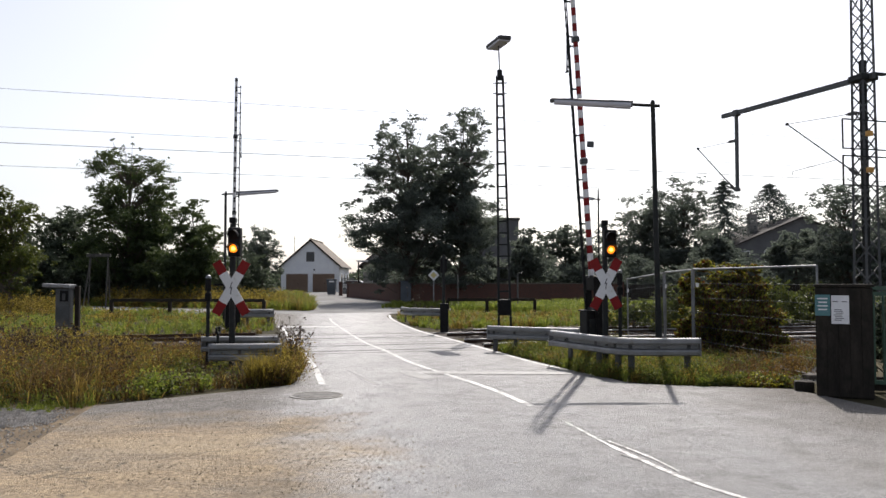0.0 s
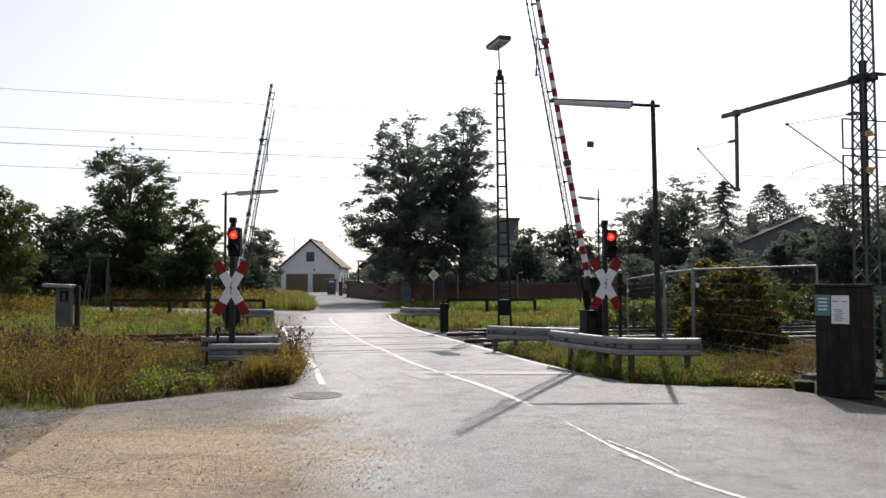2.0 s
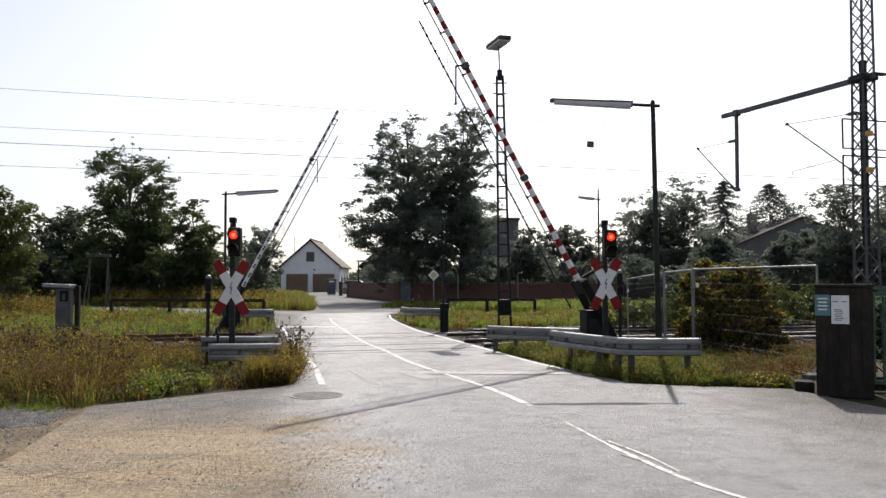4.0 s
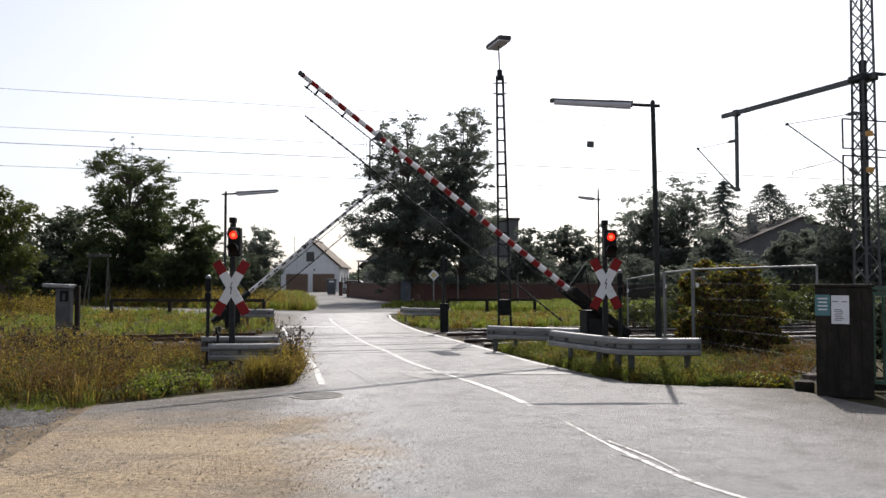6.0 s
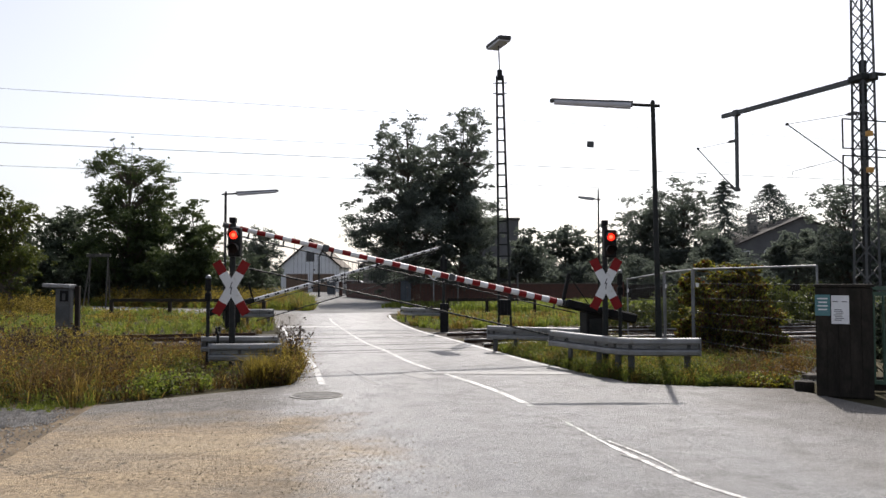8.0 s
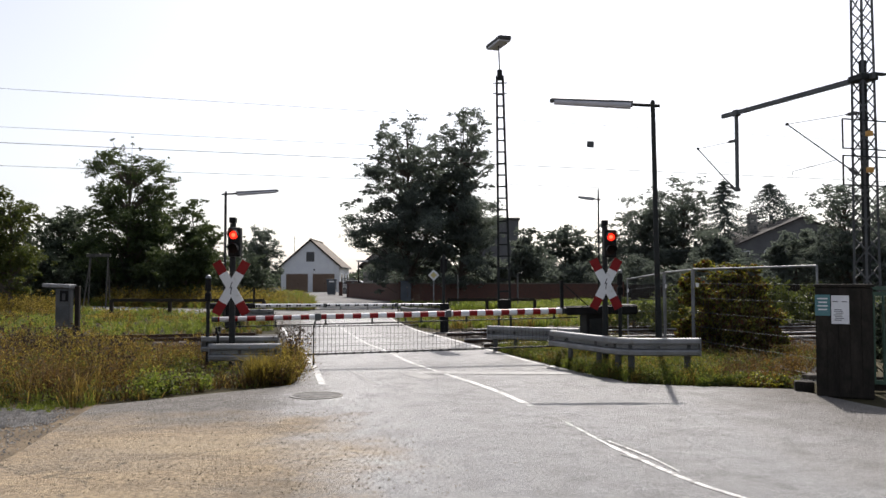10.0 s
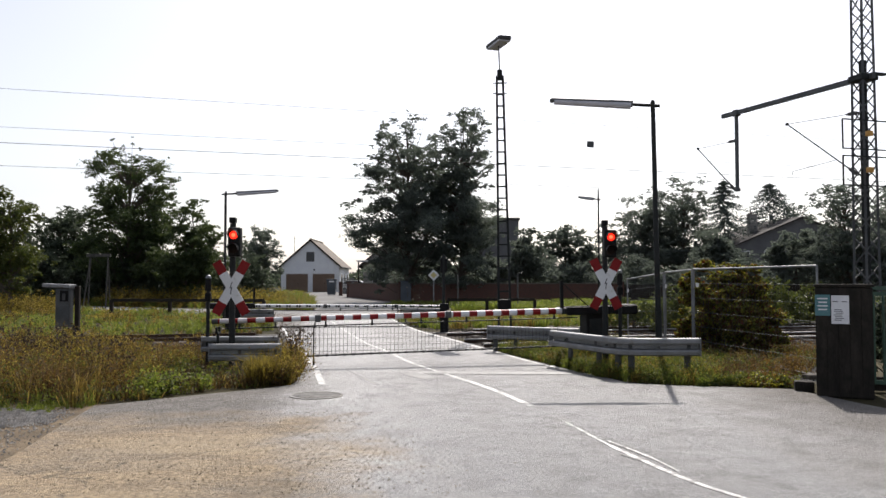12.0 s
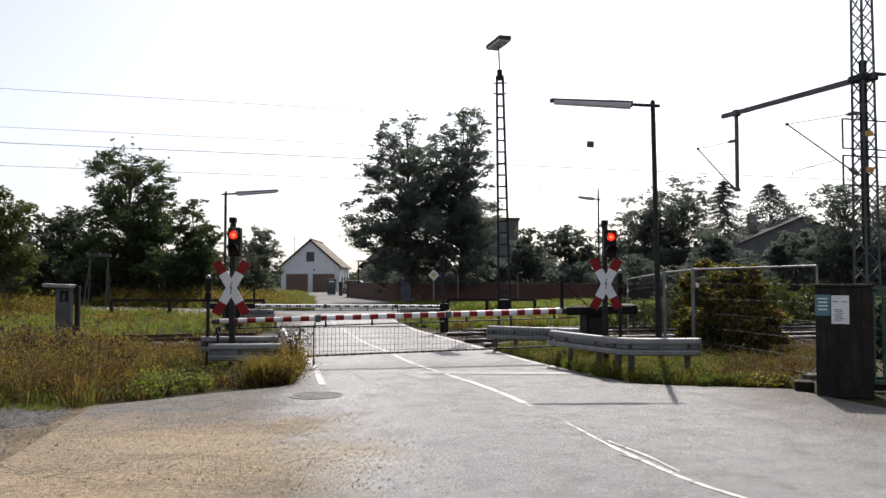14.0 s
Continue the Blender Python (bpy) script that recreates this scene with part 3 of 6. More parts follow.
    for i in range(32):
        a, b = i * math.tau / 32, (i + 1) * math.tau / 32
        ring.add([(r * math.cos(q), r * math.sin(q), z) for q in (a, b) for r, z in ((0.335, 0.0), (0.335, 0.008), (0.37, 0.008), (0.37, 0.0))], [(1, 2, 6, 5), (2, 3, 7, 6), (0, 1, 5, 4)])
    part("rim", ring, "concrete", cover)


TRACK_TURN = 16.5


def build_track(name, x, y):
    """A track on ballast and concrete sleepers; it runs flush through the road."""
    track = thing(name, "railway track with rusty rails on ballast and concrete sleepers", "railway track", pose(x, y, 0, 0, 0, TRACK_TURN), "railway tracks", "structure")
    bed = Shape()
    bed.add([(-70, -1.9, -0.02), (70, -1.9, -0.02), (70, -1.4, 0.012), (-70, -1.4, 0.012), (70, 1.4, 0.012), (-70, 1.4, 0.012), (70, 1.9, -0.02), (-70, 1.9, -0.02)],
            [(0, 1, 2, 3), (3, 2, 4, 5), (5, 4, 6, 7)])
    part("ballast_bed", bed, "ballast", track, "dark grey crushed stone")
    begin, end = (-4.7, 0.1) if y < 22 else (-4.9, 0.4)  # where the open ballast begins again
    for side in (-0.7525, 0.7525):
        rail, head, flush = Shape(), Shape(), Shape()
        start = end + (1.3 if y > 22 and side > 0 else 0.0)
        for u0, u1 in ((-70, begin), (start, 70)):
            rail.box(((u0 + u1) / 2, side, 0.04), (u1 - u0, 0.03, 0.1)).box(((u0 + u1) / 2, side, 0.0), (u1 - u0, 0.13, 0.03))
            (head if u0 > -50 else rail).box(((u0 + u1) / 2, side, 0.105), (u1 - u0, 0.067, 0.03))
        flush.box(((begin + start) / 2, side, 0.0), (start - begin, 0.067, 0.048))
        ob = part("rail", rail, "rust", track)
        part("rail_head", head, "railtop", ob, "polished running surface")
        part("flush_rail", flush, "railroad", ob, "dull rail head level with the road")
        part("gap_filler", Shape().box(((begin + end) / 2, side + (0.065 if side < 0 else -0.065), 0.0195), (end - begin, 0.055, 0.005)).box(((begin + end) / 2, side + (-0.05 if side < 0 else 0.05), 0.0195), (end - begin, 0.02, 0.005)), "joint", track, "dark joint strip in the road")
    for v in (-1.35, 1.35):
        part("edge_beam", Shape().box(((begin + end) / 2, v, 0.0), (end - begin, 0.12, 0.042), bevel=0.006), "iron", track, "grey edge beam of the crossing panels")
    first = None
    for i in range(-40, 62):
        px = i * 0.62
        if begin - 0.3 < px < end + 0.3:
            continue
        if first is None:
            first = Shape().box((0, 0, 0.008), (0.26, 2.5, 0.05), bevel=0.015).mesh("sleeper", MAT["sleeper"])
        ob = new("sleeper", first)
        ob.parent, ob.matrix_basis = track, pose(px, 0, 0)


def build_stones(rng):
    """Loose ballast beside and between the rails."""
    c, s = math.cos(radians(TRACK_TURN)), math.sin(radians(TRACK_TURN))
    u, v = rng.uniform(-26, 26, 42000), rng.uniform(-2.1, 6.3, 42000)
    keep = ~((u > -4.8) & (u < 0.3 + 0.1 * v))
    u, v = u[keep], v[keep]
    x, y = 0.67 + u * c - v * s, 19.85 + u * s + v * c
    r = rng.uniform(0.018, 0.045, len(u))
    corner = np.array([(1, 0, 0), (0, 1, 0), (-1, 0, 0), (0, -1, 0), (0, 0, 1)], float)
    tri = np.array([(0, 1, 4), (1, 2, 4), (2, 3, 4), (3, 0, 4)])
    p = corner[None] * r[:, None, None] * rng.uniform(0.6, 1.4, (len(u), 5, 1))
    turn = rng.uniform(0, 6.28, len(u))
    ct, st = np.cos(turn)[:, None], np.sin(turn)[:, None]
    q = np.stack([p[..., 0] * ct - p[..., 1] * st + x[:, None], p[..., 0] * st + p[..., 1] * ct + y[:, None], p[..., 2] * 0.9 + 0.012], -1)
    tagged(new("ballast_stones", soup("ballast_stones", q[:, tri].reshape(-1, 3), 3, "ballast")), "loose grey crushed stones between and beside the rails", "ballast", "", "stuff")


# ---- level crossing equipment ----
NEAR_PIVOT, FAR_PIVOT = (3.05, 16.2, 1.02), (-6.81, 25.9, 0.80)
NEAR_TURN, FAR_TURN = 192.0, 20.0
BARRIERS, HANGERS, SKIRTS, LEGS, INSERTS = [], [], [], [], []
DROP, TOP_BAR = 0.56, 0.14


def build_barrier(pivot, turn, length, striped, label):
    """A full barrier: housing, boom with counterweight, and the hanging grille below it."""
    x, y, z = pivot
    base = thing("barrier_drive", "dark steel barrier drive housing on a concrete foot", "barrier drive", pose(x, y, 0, 0, 0, turn))
    part("housing", Shape().box((0, 0, 0.52), (0.46, 0.42, 0.95), bevel=0.03), "black", base)
    part("foot", Shape().box((0, 0, 0.03), (0.62, 0.6, 0.1), bevel=0.02), "concrete", base)
    part("cap", Shape().box((0, 0, 1.005), (0.5, 0.46, 0.03), bevel=0.01), "black", base)
    part("door", Shape().box((0, 0.215, 0.5), (0.36, 0.02, 0.7), bevel=0.008), "dark_steel", base)
    boom = thing("barrier_boom", label, "barrier boom", pose(x, y, z, 0, 0, turn))
    part("counterweight", Shape().box((-0.07, 0.26, 0.0), (1.5, 0.07, 0.16), bevel=0.015).box((-0.07, -0.26, 0.0), (1.5, 0.07, 0.16), bevel=0.015).box((-0.64, 0, 0), (0.36, 0.52, 0.2), bevel=0.02), "black", boom)
    part("axle", Shape().tube((0, -0.32, 0), (0, 0.32, 0), 0.06, n=14), "black", boom)
    part("sleeve", Shape().box((0.55, 0, 0), (0.3, 0.5, 0.12), bevel=0.015), "black", boom)
    r0, r1 = 0.064, 0.045
    step, at, k = 0.162, 0.66, 0
    if striped:
        at = 0.66
        while at < length - 0.01:
            end = min(at + step, length)
            a, b = r0 + (r1 - r0) * at / length, r0 + (r1 - r0) * end / length
            part("stripe", Shape().tube((at, 0, 0), (end, 0, 0), a, b, 12, caps=end >= length), "red" if k % 2 else "white", boom, "red stripe" if k % 2 else "white stripe")
            at, k = end, k + 1
    else:
        part("tube", Shape().tube((0.66, 0, 0), (length, 0, 0), r0, r1, 12), "white", boom, "white tube seen from the back")
        k = 0
        while at < length - 0.25:
            for d in (0.0, 0.085):
                part("mark", Shape().box((at + d + 0.1, 0, 0), (0.06, 2 * r0 + 0.03, 0.06)), "black", boom, "small dark plate")
            at, k = at + 0.33, k + 1
    for c in (3.02, 5.52):
        part("clamp", Shape().box((c, 0, 0), (0.12, 0.15, 0.14), bevel=0.025), "grey_steel", boom)
    mast = part("stay_post", Shape().box((0.68, 0, 0.3), (0.06, 0.06, 0.6)), "black", boom)
    part("stay", Shape().tube((0.68, 0, 0.58), (0.1, 0, 0.06), 0.011, n=6), "black", mast)
    # hanging grille
    part("upper_bar", Shape().tube((0.35, 0, -TOP_BAR), (length - 0.22, 0, -TOP_BAR), 0.012, n=8), "dark_steel", boom)
    for at in (0.85, 1.75, 2.65, 3.55, 4.5, 5.38, 6.3, 6.95, length - 0.28):
        part("bracket", Shape().bar((at, 0, -0.03), (at, 0, -TOP_BAR), 0.02, 0.032).box((at, 0, -TOP_BAR), (0.05, 0.04, 0.04), bevel=0.006), "dark_steel", boom)
    part("tip_cap", Shape().tube((length - 0.1, 0, 0), (length + 0.012, 0, 0), r1 + 0.005, r1 + 0.003, 12), "dark_grey", boom, "dark end cap")
    bar = Shape().tube((0.75, 0, 0), (length - 0.24, 0, 0), 0.015, n=8)
    for i in range(38):
        bar.tube((0.8 + i * 0.168, 0, 0), (0.84 + i * 0.168, 0, 0), 0.024, n=8)
    lower = part("lower_bar", bar, "dark_steel", boom)
    SKIRTS.append(lower)
    wire = Shape().tube((0, 0, 0), (0, 0, -DROP), 0.0028, n=5, caps=False).mesh("hanger", MAT["dark_steel"])
    n = 72
    for i in range(n):
        h = new("hanger", wire)
        h.parent = boom
        HANGERS.append((h, 0.78 + i * (length - 2.12) / (n - 1)))
    part("leg_arm", Shape().bar((5.56, 0, -0.04), (5.6, 0, -0.19), 0.022, 0.03), "dark_steel", boom)
    leg = Shape().tube((0, 0, 0), (0, 0, -0.74), 0.013, n=8).tube((0, 0, -0.6), (0, 0, -0.74), 0.019, n=8).box((0, 0, -0.745), (0.05, 0.12, 0.025), bevel=0.005)
    ob = part("support_leg", leg, "dark_steel", boom)
    LEGS.append((ob, 5.6))
    BARRIERS.append(boom)


def build_boom_rest(x, y, height):
    """A short post with a fork on which the closed boom lies."""
    r = thing("boom_rest", "short dark steel rest post for the barrier boom", "boom rest", pose(x, y, 0))
    part("post", Shape().tube((0, 0, 0), (0, 0, height - 0.1), 0.028, n=10), "dark_steel", r)
    part("fork", Shape().box((0, 0, height - 0.1), (0.05, 0.2, 0.03)).box((0, 0.09, height - 0.05), (0.04, 0.02, 0.1)).box((0, -0.09, height - 0.05), (0.04, 0.02, 0.1)), "dark_steel", r)


def lens_insert(name, glow_name, core_name, parent, at):
    """A lamp unit on a pivot: one face shines, the other is dark."""
    ins = part(name, Shape().tube((0, 0.002, 0), (0, 0.010, 0), 0.085, n=24), "lens_dark", parent, "round lens", pose(*at))
    part("lit_face", Shape().tube((0, -0.012, 0), (0, 0.001, 0), 0.072, n=24), glow_name, ins)
    part("filament", Shape().tube((0, -0.0155, 0), (0, -0.0125, 0), 0.034, n=16), core_name, ins)
    return ins


def build_signal(x, y, cross_z, box_z, size, lean, label):
    """A St Andrew's cross below a two-lamp road signal, on one steel post."""
    sig = thing("crossing_signal", label, "crossing signal", pose(x, y, 0), "crossing signals")
    part("post", Shape().tube((0, 0, 0), (0, 0, box_z + 0.34), 0.055, n=14).tube((0, 0, 0), (0, 0, 0.12), 0.1, 0.08, n=14), "dark_steel", sig)
    part("post_cap", Shape().box((0, 0, box_z + 0.40), (0.12, 0.12, 0.1), bevel=0.015).box((0, 0, box_z + 0.31), (0.06, 0.06, 0.12)), "black", sig)
    house = part("lamp_box", Shape().box((0.07, -0.12, box_z), (0.23, 0.17, 0.52), bevel=0.03), "black", sig)
    part("backing_board", Shape().box((0.07, -0.035, box_z), (0.2, 0.015, 0.5), bevel=0.005), "black", sig)
    for dz, nm, g, c in ((0.12, "red_lens", "red_glow", "red_core"), (-0.12, "amber_lens", "amber_glow", "amber_core")):
        ins = lens_insert(nm, g, c, sig, (0.07, -0.225, box_z + dz))
        INSERTS.append((nm, ins, (0.07, -0.225, box_z + dz)))
        hood, vs, steps = Shape(), [], 16
        for i in range(steps + 1):
            q = radians(-20 + i * 220 / steps)
            front = -0.31 - 0.09 * max(0.0, math.sin(q)) ** 0.5
            for r, yy in ((0.094, -0.2), (0.092, front), (0.086, front), (0.086, -0.2)):
                vs.append((0.07 + r * math.cos(q), yy, box_z + dz + r * math.sin(q)))
        hood.add(vs, [(4 * i + j, 4 * i + 4 + j, 4 * i + 5 + j, 4 * i + 1 + j) for i in range(steps) for j in range(3)])
        part("hood", hood, "black", sig)
    for k, turn in enumerate((lean, -lean)):
        m = pose(0, -0.075 - 0.012 * k, cross_z, 0, turn, 0)
        arm = part("cross_arm", Shape().box((0, 0, 0), (size * 0.56, 0.009, 0.165)), "white", sig, "white enamel arm", m)
        for e in (-1, 1):
            part("arm_end", Shape().box((e * size * 0.39, 0, 0), (size * 0.22, 0.009, 0.165)), "red", arm, "red enamel end")
    bolt = Shape().prism([(0.02, 0.16), (-0.05, -0.015), (-0.005, -0.005), (-0.02, -0.12), (-0.035, -0.11), (-0.005, -0.19), (0.015, -0.1), (0.0, -0.115), (0.035, 0.03), (-0.012, 0.015), (0.045, 0.15)], 0.004, pose(0, -0.094, cross_z) @ Matrix.Diagonal((0.6, 1, 0.68, 1)))
    part("lightning_flash", bolt, "ink", sig, "small dark lightning flash")
    part("bracket", Shape().box((0, -0.05, cross_z + 0.1), (0.16, 0.03, 0.04)).box((0, -0.05, cross_z - 0.1), (0.16, 0.03, 0.04)), "galvanised", sig)
    return sig


def build_bell(x, y, z):
    bell = thing("warning_bell", "small dark warning bell with a pale cap on a post", "bell", pose(x, y, 0))
    part("post", Shape().tube((0, 0, 0), (0, 0, z - 0.1), 0.035, n=10), "dark_steel", bell)
    part("body", Shape().tube((0, 0, z - 0.3), (0, 0, z - 0.08), 0.06, 0.05, n=12).box((0, 0, z - 0.42), (0.11, 0.1, 0.16), bevel=0.02), "black", bell)
    part("cap", Shape().tube((0, 0, z - 0.06), (0, 0, z - 0.02), 0.055, 0.04, n=16).tube((0, 0, z - 0.02), (0, 0, z), 0.04, 0.01, n=16), "galvanised", bell, "pale dome")


def build_guardrail(points, top, posts, label, depth=0.29):
    """A W-shaped steel guardrail on posts."""
    rail = thing("guardrail", label, "guardrail", pose(0, 0, 0), "guardrails")
    prof = [(0.0, 0.0), (-0.05, -0.006), (-0.068, -0.022), (-0.072, -0.075), (-0.066, -0.1), (0.03, -0.112), (0.03, -0.178), (-0.066, -0.19), (-0.072, -0.215), (-0.068, -0.268), (-0.05, -depth + 0.006), (0.0, -depth)]
    pts = curve_points(points, 5)
    s = Shape()
    k = len(prof)
    rows, normals = [], []
    for i, (px, py) in enumerate(pts):
        a, b = pts[max(i - 1, 0)], pts[min(i + 1, len(pts) - 1)]
        d = Vector((b[0] - a[0], b[1] - a[1])).normalized()
        normals.append((-d.y, d.x))
        rows.append([(px - d.y * o, py + d.x * o, top + h) for o, h in prof])
    for side in (0.0, 0.006):
        vs = [(q[0] + nn[0] * side, q[1] + nn[1] * side, q[2]) for r, nn in zip(rows, normals) for q in r]
        s.add(vs, [(i * k + j, (i + 1) * k + j, (i + 1) * k + j + 1, i * k + j + 1) for i in range(len(rows) - 1) for j in range(k - 1)])
    beam = part("beam", s, "galvanised", rail)
    for e in (0, -1):
        (px, py), nn = pts[e], normals[e]
        part("end_plate", Shape().box((0, -0.035, top - depth / 2), (0.02, 0.09, depth), pose(px, py, 0, 0, 0, math.degrees(math.atan2(-nn[0], nn[1]))), 0.004), "galvanised", beam)
    for i in range(2, len(pts), 5):
        (px, py), nn = pts[i], normals[i]
        part("bolt", Shape().tube((px - nn[0] * 0.005, py - nn[1] * 0.005, top - 0.15), (px - nn[0] * 0.035, py - nn[1] * 0.035, top - 0.15), 0.018, n=8), "grey_steel", beam)
    for f in posts:
        i = min(len(pts) - 1, round(f * (len(pts) - 1)))
        (px, py), nn = pts[i], normals[i]
        m = pose(px, py, 0, 0, 0, math.degrees(math.atan2(-nn[0], nn[1])))
        part("post", Shape().box((0, 0.1, (top - 0.03) / 2), (0.1, 0.055, top - 0.03), m, 0.008).box((0, 0.04, top - 0.15), (0.06, 0.03, 0.12), m), "dark_grey", rail)


def build_street_lamp(x, y, height, arm, tube, lean, label, finial=0.05):
    """A slim pole with a long tubular luminaire on a short arm."""
    lamp = thing("street_lamp", label, "street lamp", pose(x, y, 0, 0, lean, 0), "street lamps")
    sign = 1 if tube > 0 else -1
    part("pole", Shape().tube((0, 0, 0), (0, 0, 1.1), 0.06, 0.06, 14).tube((0, 0, 1.1), (0, 0, height), 0.052, 0.042, 14), "dark_steel", lamp)
    part("pole_cap", Shape().tube((0, 0, height), (0, 0, height + finial), 0.045, 0.03, 12), "dark_steel", lamp)
    part("arm", Shape().tube((-sign * 0.13, 0, height - 0.06), (sign * arm, 0, height - 0.02), 0.03, n=10), "dark_steel", lamp)
    t0, t1 = sign * arm * 0.85, sign * arm * 0.85 + tube
    body = part("luminaire", Shape().tube((t0, 0, height - 0.01), (t1, 0, height + 0.08), 0.064, 0.046, 16).tube((t1, 0, height + 0.07), (t1 + sign * 0.05, 0, height + 0.073), 0.055, 0.03, 16), "grey_steel", lamp, "long grey housing")
    part("diffuser", Shape().tube((t0 + sign * 0.04, 0, height - 0.04), (t1 - sign * 0.03, 0, height + 0.05), 0.074, 0.054, 16), "diffuser", body, "milky cover")
    part("fuse_box", Shape().box((0, -0.05, 0.9), (0.09, 0.03, 0.3), bevel=0.008), "dark_steel", lamp)


def build_ladder_mast(x, y):
    """A narrow ladder-like mast with a flat luminaire at its top."""
    mast = thing("ladder_mast", "tall narrow steel ladder mast with a flat lamp on top", "light mast", pose(x, y, 0, 0, -1.0, 0))
    top = 8.45
    for e in (-1, 1):
        part("leg", Shape().bar((e * 0.2, 0, 0), (e * 0.1, 0, top), 0.055, 0.075), "dark_steel", mast)
    for i in range(21):
        z = 0.5 + i * 0.385
        w = 0.2 - 0.1 * z / top
        part("rung", Shape().bar((-w, 0, z), (w, 0, z), 0.04, 0.05), "dark_steel", mast)
    part("foot_box", Shape().box((0, 0, 0.75), (0.4, 0.2, 0.5), bevel=0.02), "black", mast)
    for z in (7.85, 8.2):
        part("step_bar", Shape().bar((-0.24, 0, z), (0.24, 0, z), 0.03), "dark_steel", mast)
    part("head", Shape().box((0, 0, top + 0.02), (0.17, 0.17, 0.34), bevel=0.02), "dark_steel", mast)
    part("rod", Shape().tube((0, 0, top + 0.2), (-0.02, 0, top + 1.05), 0.022, n=8), "grey_steel", mast)
    lum = part("luminaire", Shape().box((0, 0, 0), (1.25, 0.46, 0.15), bevel=0.06), "dark_grey", mast, "flat grey housing", pose(-0.02, 0, top + 1.12, 0, 0, 108))
    part("diffuser", Shape().box((0, 0, -0.07), (1.14, 0.42, 0.09), bevel=0.035), "diffuser", lum, "pale cover")


def build_lattice_mast(x, y):
    """The overhead-line mast: four corner angles with zigzag lacing, a long beam and two cantilevers."""
    mast = thing("catenary_mast", "dark steel lattice mast carrying overhead line cantilevers", "catenary mast", pose(x, y, 0, 0, 0, TRACK_TURN))
    top = 11.5
    def half(z):
        return 0.21 - 0.005 * z
    for sx in (-1, 1):
        for sy in (-1, 1):
            part("corner_angle", Shape().bar((sx * half(0), sy * half(0), 0), (sx * half(top), sy * half(top), top), 0.06, 0.06), "grey_steel", mast)
    for face in range(4):
        z, flip = 0.2, 1
        while z < top - 0.4:
            s = Shape()
            w0, w1 = half(z), half(z + 0.36)
            if face % 2 == 0:
                e = 1 if face else -1
                s.bar((-flip * w0, e * w0, z), (flip * w1, e * w1, z + 0.36), 0.02, 0.03)
            else:
                e = 1 if face == 1 else -1
                s.bar((e * w0, -flip * w0, z), (e * w1, flip * w1, z + 0.36), 0.02, 0.03)
            z, flip = z + 0.36, -flip
            part("lacing_bar", s, "grey_steel", mast)
    part("footing", Shape().box((0, 0, 0.1), (1.0, 1.0, 0.4), bevel=0.03), "concrete", mast)
    part("post_inside", Shape().box((0, 0, 3.6), (0.13, 0.13, 7.2)), "dark_steel", mast)
    z = 6.74
    part("beam", Shape().bar((0, -0.35, z), (0.0, 5.75, z + 0.17), 0.10, 0.13), "grey_steel", mast)
    part("beam_clamp", Shape().box((0, 0, z), (0.5, 0.5, 0.16), bevel=0.02).box((0.2, -0.28, z + 0.06), (0.4, 0.12, 0.06)), "dark_steel", mast)
    part("drop_post", Shape().box((0, 5.05, z - 1.12), (0.085, 0.085, 2.4)).box((0, 5.05, z + 0.14), (0.18, 0.22, 0.2), bevel=0.02).box((0, 5.05, z - 2.28), (0.12, 0.16, 0.1), bevel=0.01), "grey_steel", mast)
    for top_in, tip, low_in, arm_in, arm_out in (((0.15, 5.9), (2.78, 6.1), (0.2, 4.3), (0.98, 4.8), (2.6, 4.71)), ((5.05, 6.02), (7.12, 6.08), (5.1, 4.42), (5.64, 4.88), (6.99, 4.89))):
        def spot(q):
            return Vector((0, q[0], q[1]))
        up0, low0, end = spot(top_in), spot(low_in), spot(tip)
        up1, low1 = up0 + (end - up0).normalized() * 0.42, low0 + (end - low0).normalized() * 0.42
        arm = part("cantilever", Shape().tube(low1, end, 0.02, n=8).tube(up1, end, 0.01, n=8), "grey_steel", mast)
        for a, b in ((low0, low1), (up0, up1)):
            ins = Shape().tube(a, b, 0.026, n=8)
            for i in range(6):
                ins.tube(a + (b - a) * (0.2 + i / 9), a + (b - a) * (0.2 + i / 9 + 0.06), 0.05, 0.045, n=12)
            part("insulator", ins, "rubber", arm, "ribbed brown insulator")
        part("steady_arm", Shape().tube(spot(arm_in), spot(arm_out), 0.009, n=6).tube(spot(arm_out), spot(arm_out) - Vector((0, 0, 0.1)), 0.009, n=6), "grey_steel", arm)
        part("wire_clamp", Shape().box(end, (0.06, 0.08, 0.08), bevel=0.01), "dark_steel", arm)
    for z0 in (4.85, 3.95):
        s = Shape()
        for a, b in (((-1.06, z0), (1.6, z0)), ((-1.06, z0 + 0.72), (1.6, z0 + 0.72)), ((-1.06, z0), (-1.06, z0 + 0.72))):
            s.bar((a[0], -0.42, a[1]), (b[0], -0.42, b[1]), 0.03)
        part("guard_frame", s, "dark_steel", mast)
        part("insulator_block", Shape().box((-0.33, -0.5, z0 + 0.38), (0.15, 0.12, 0.13), bevel=0.02), "orange", mast, "orange ceramic block")


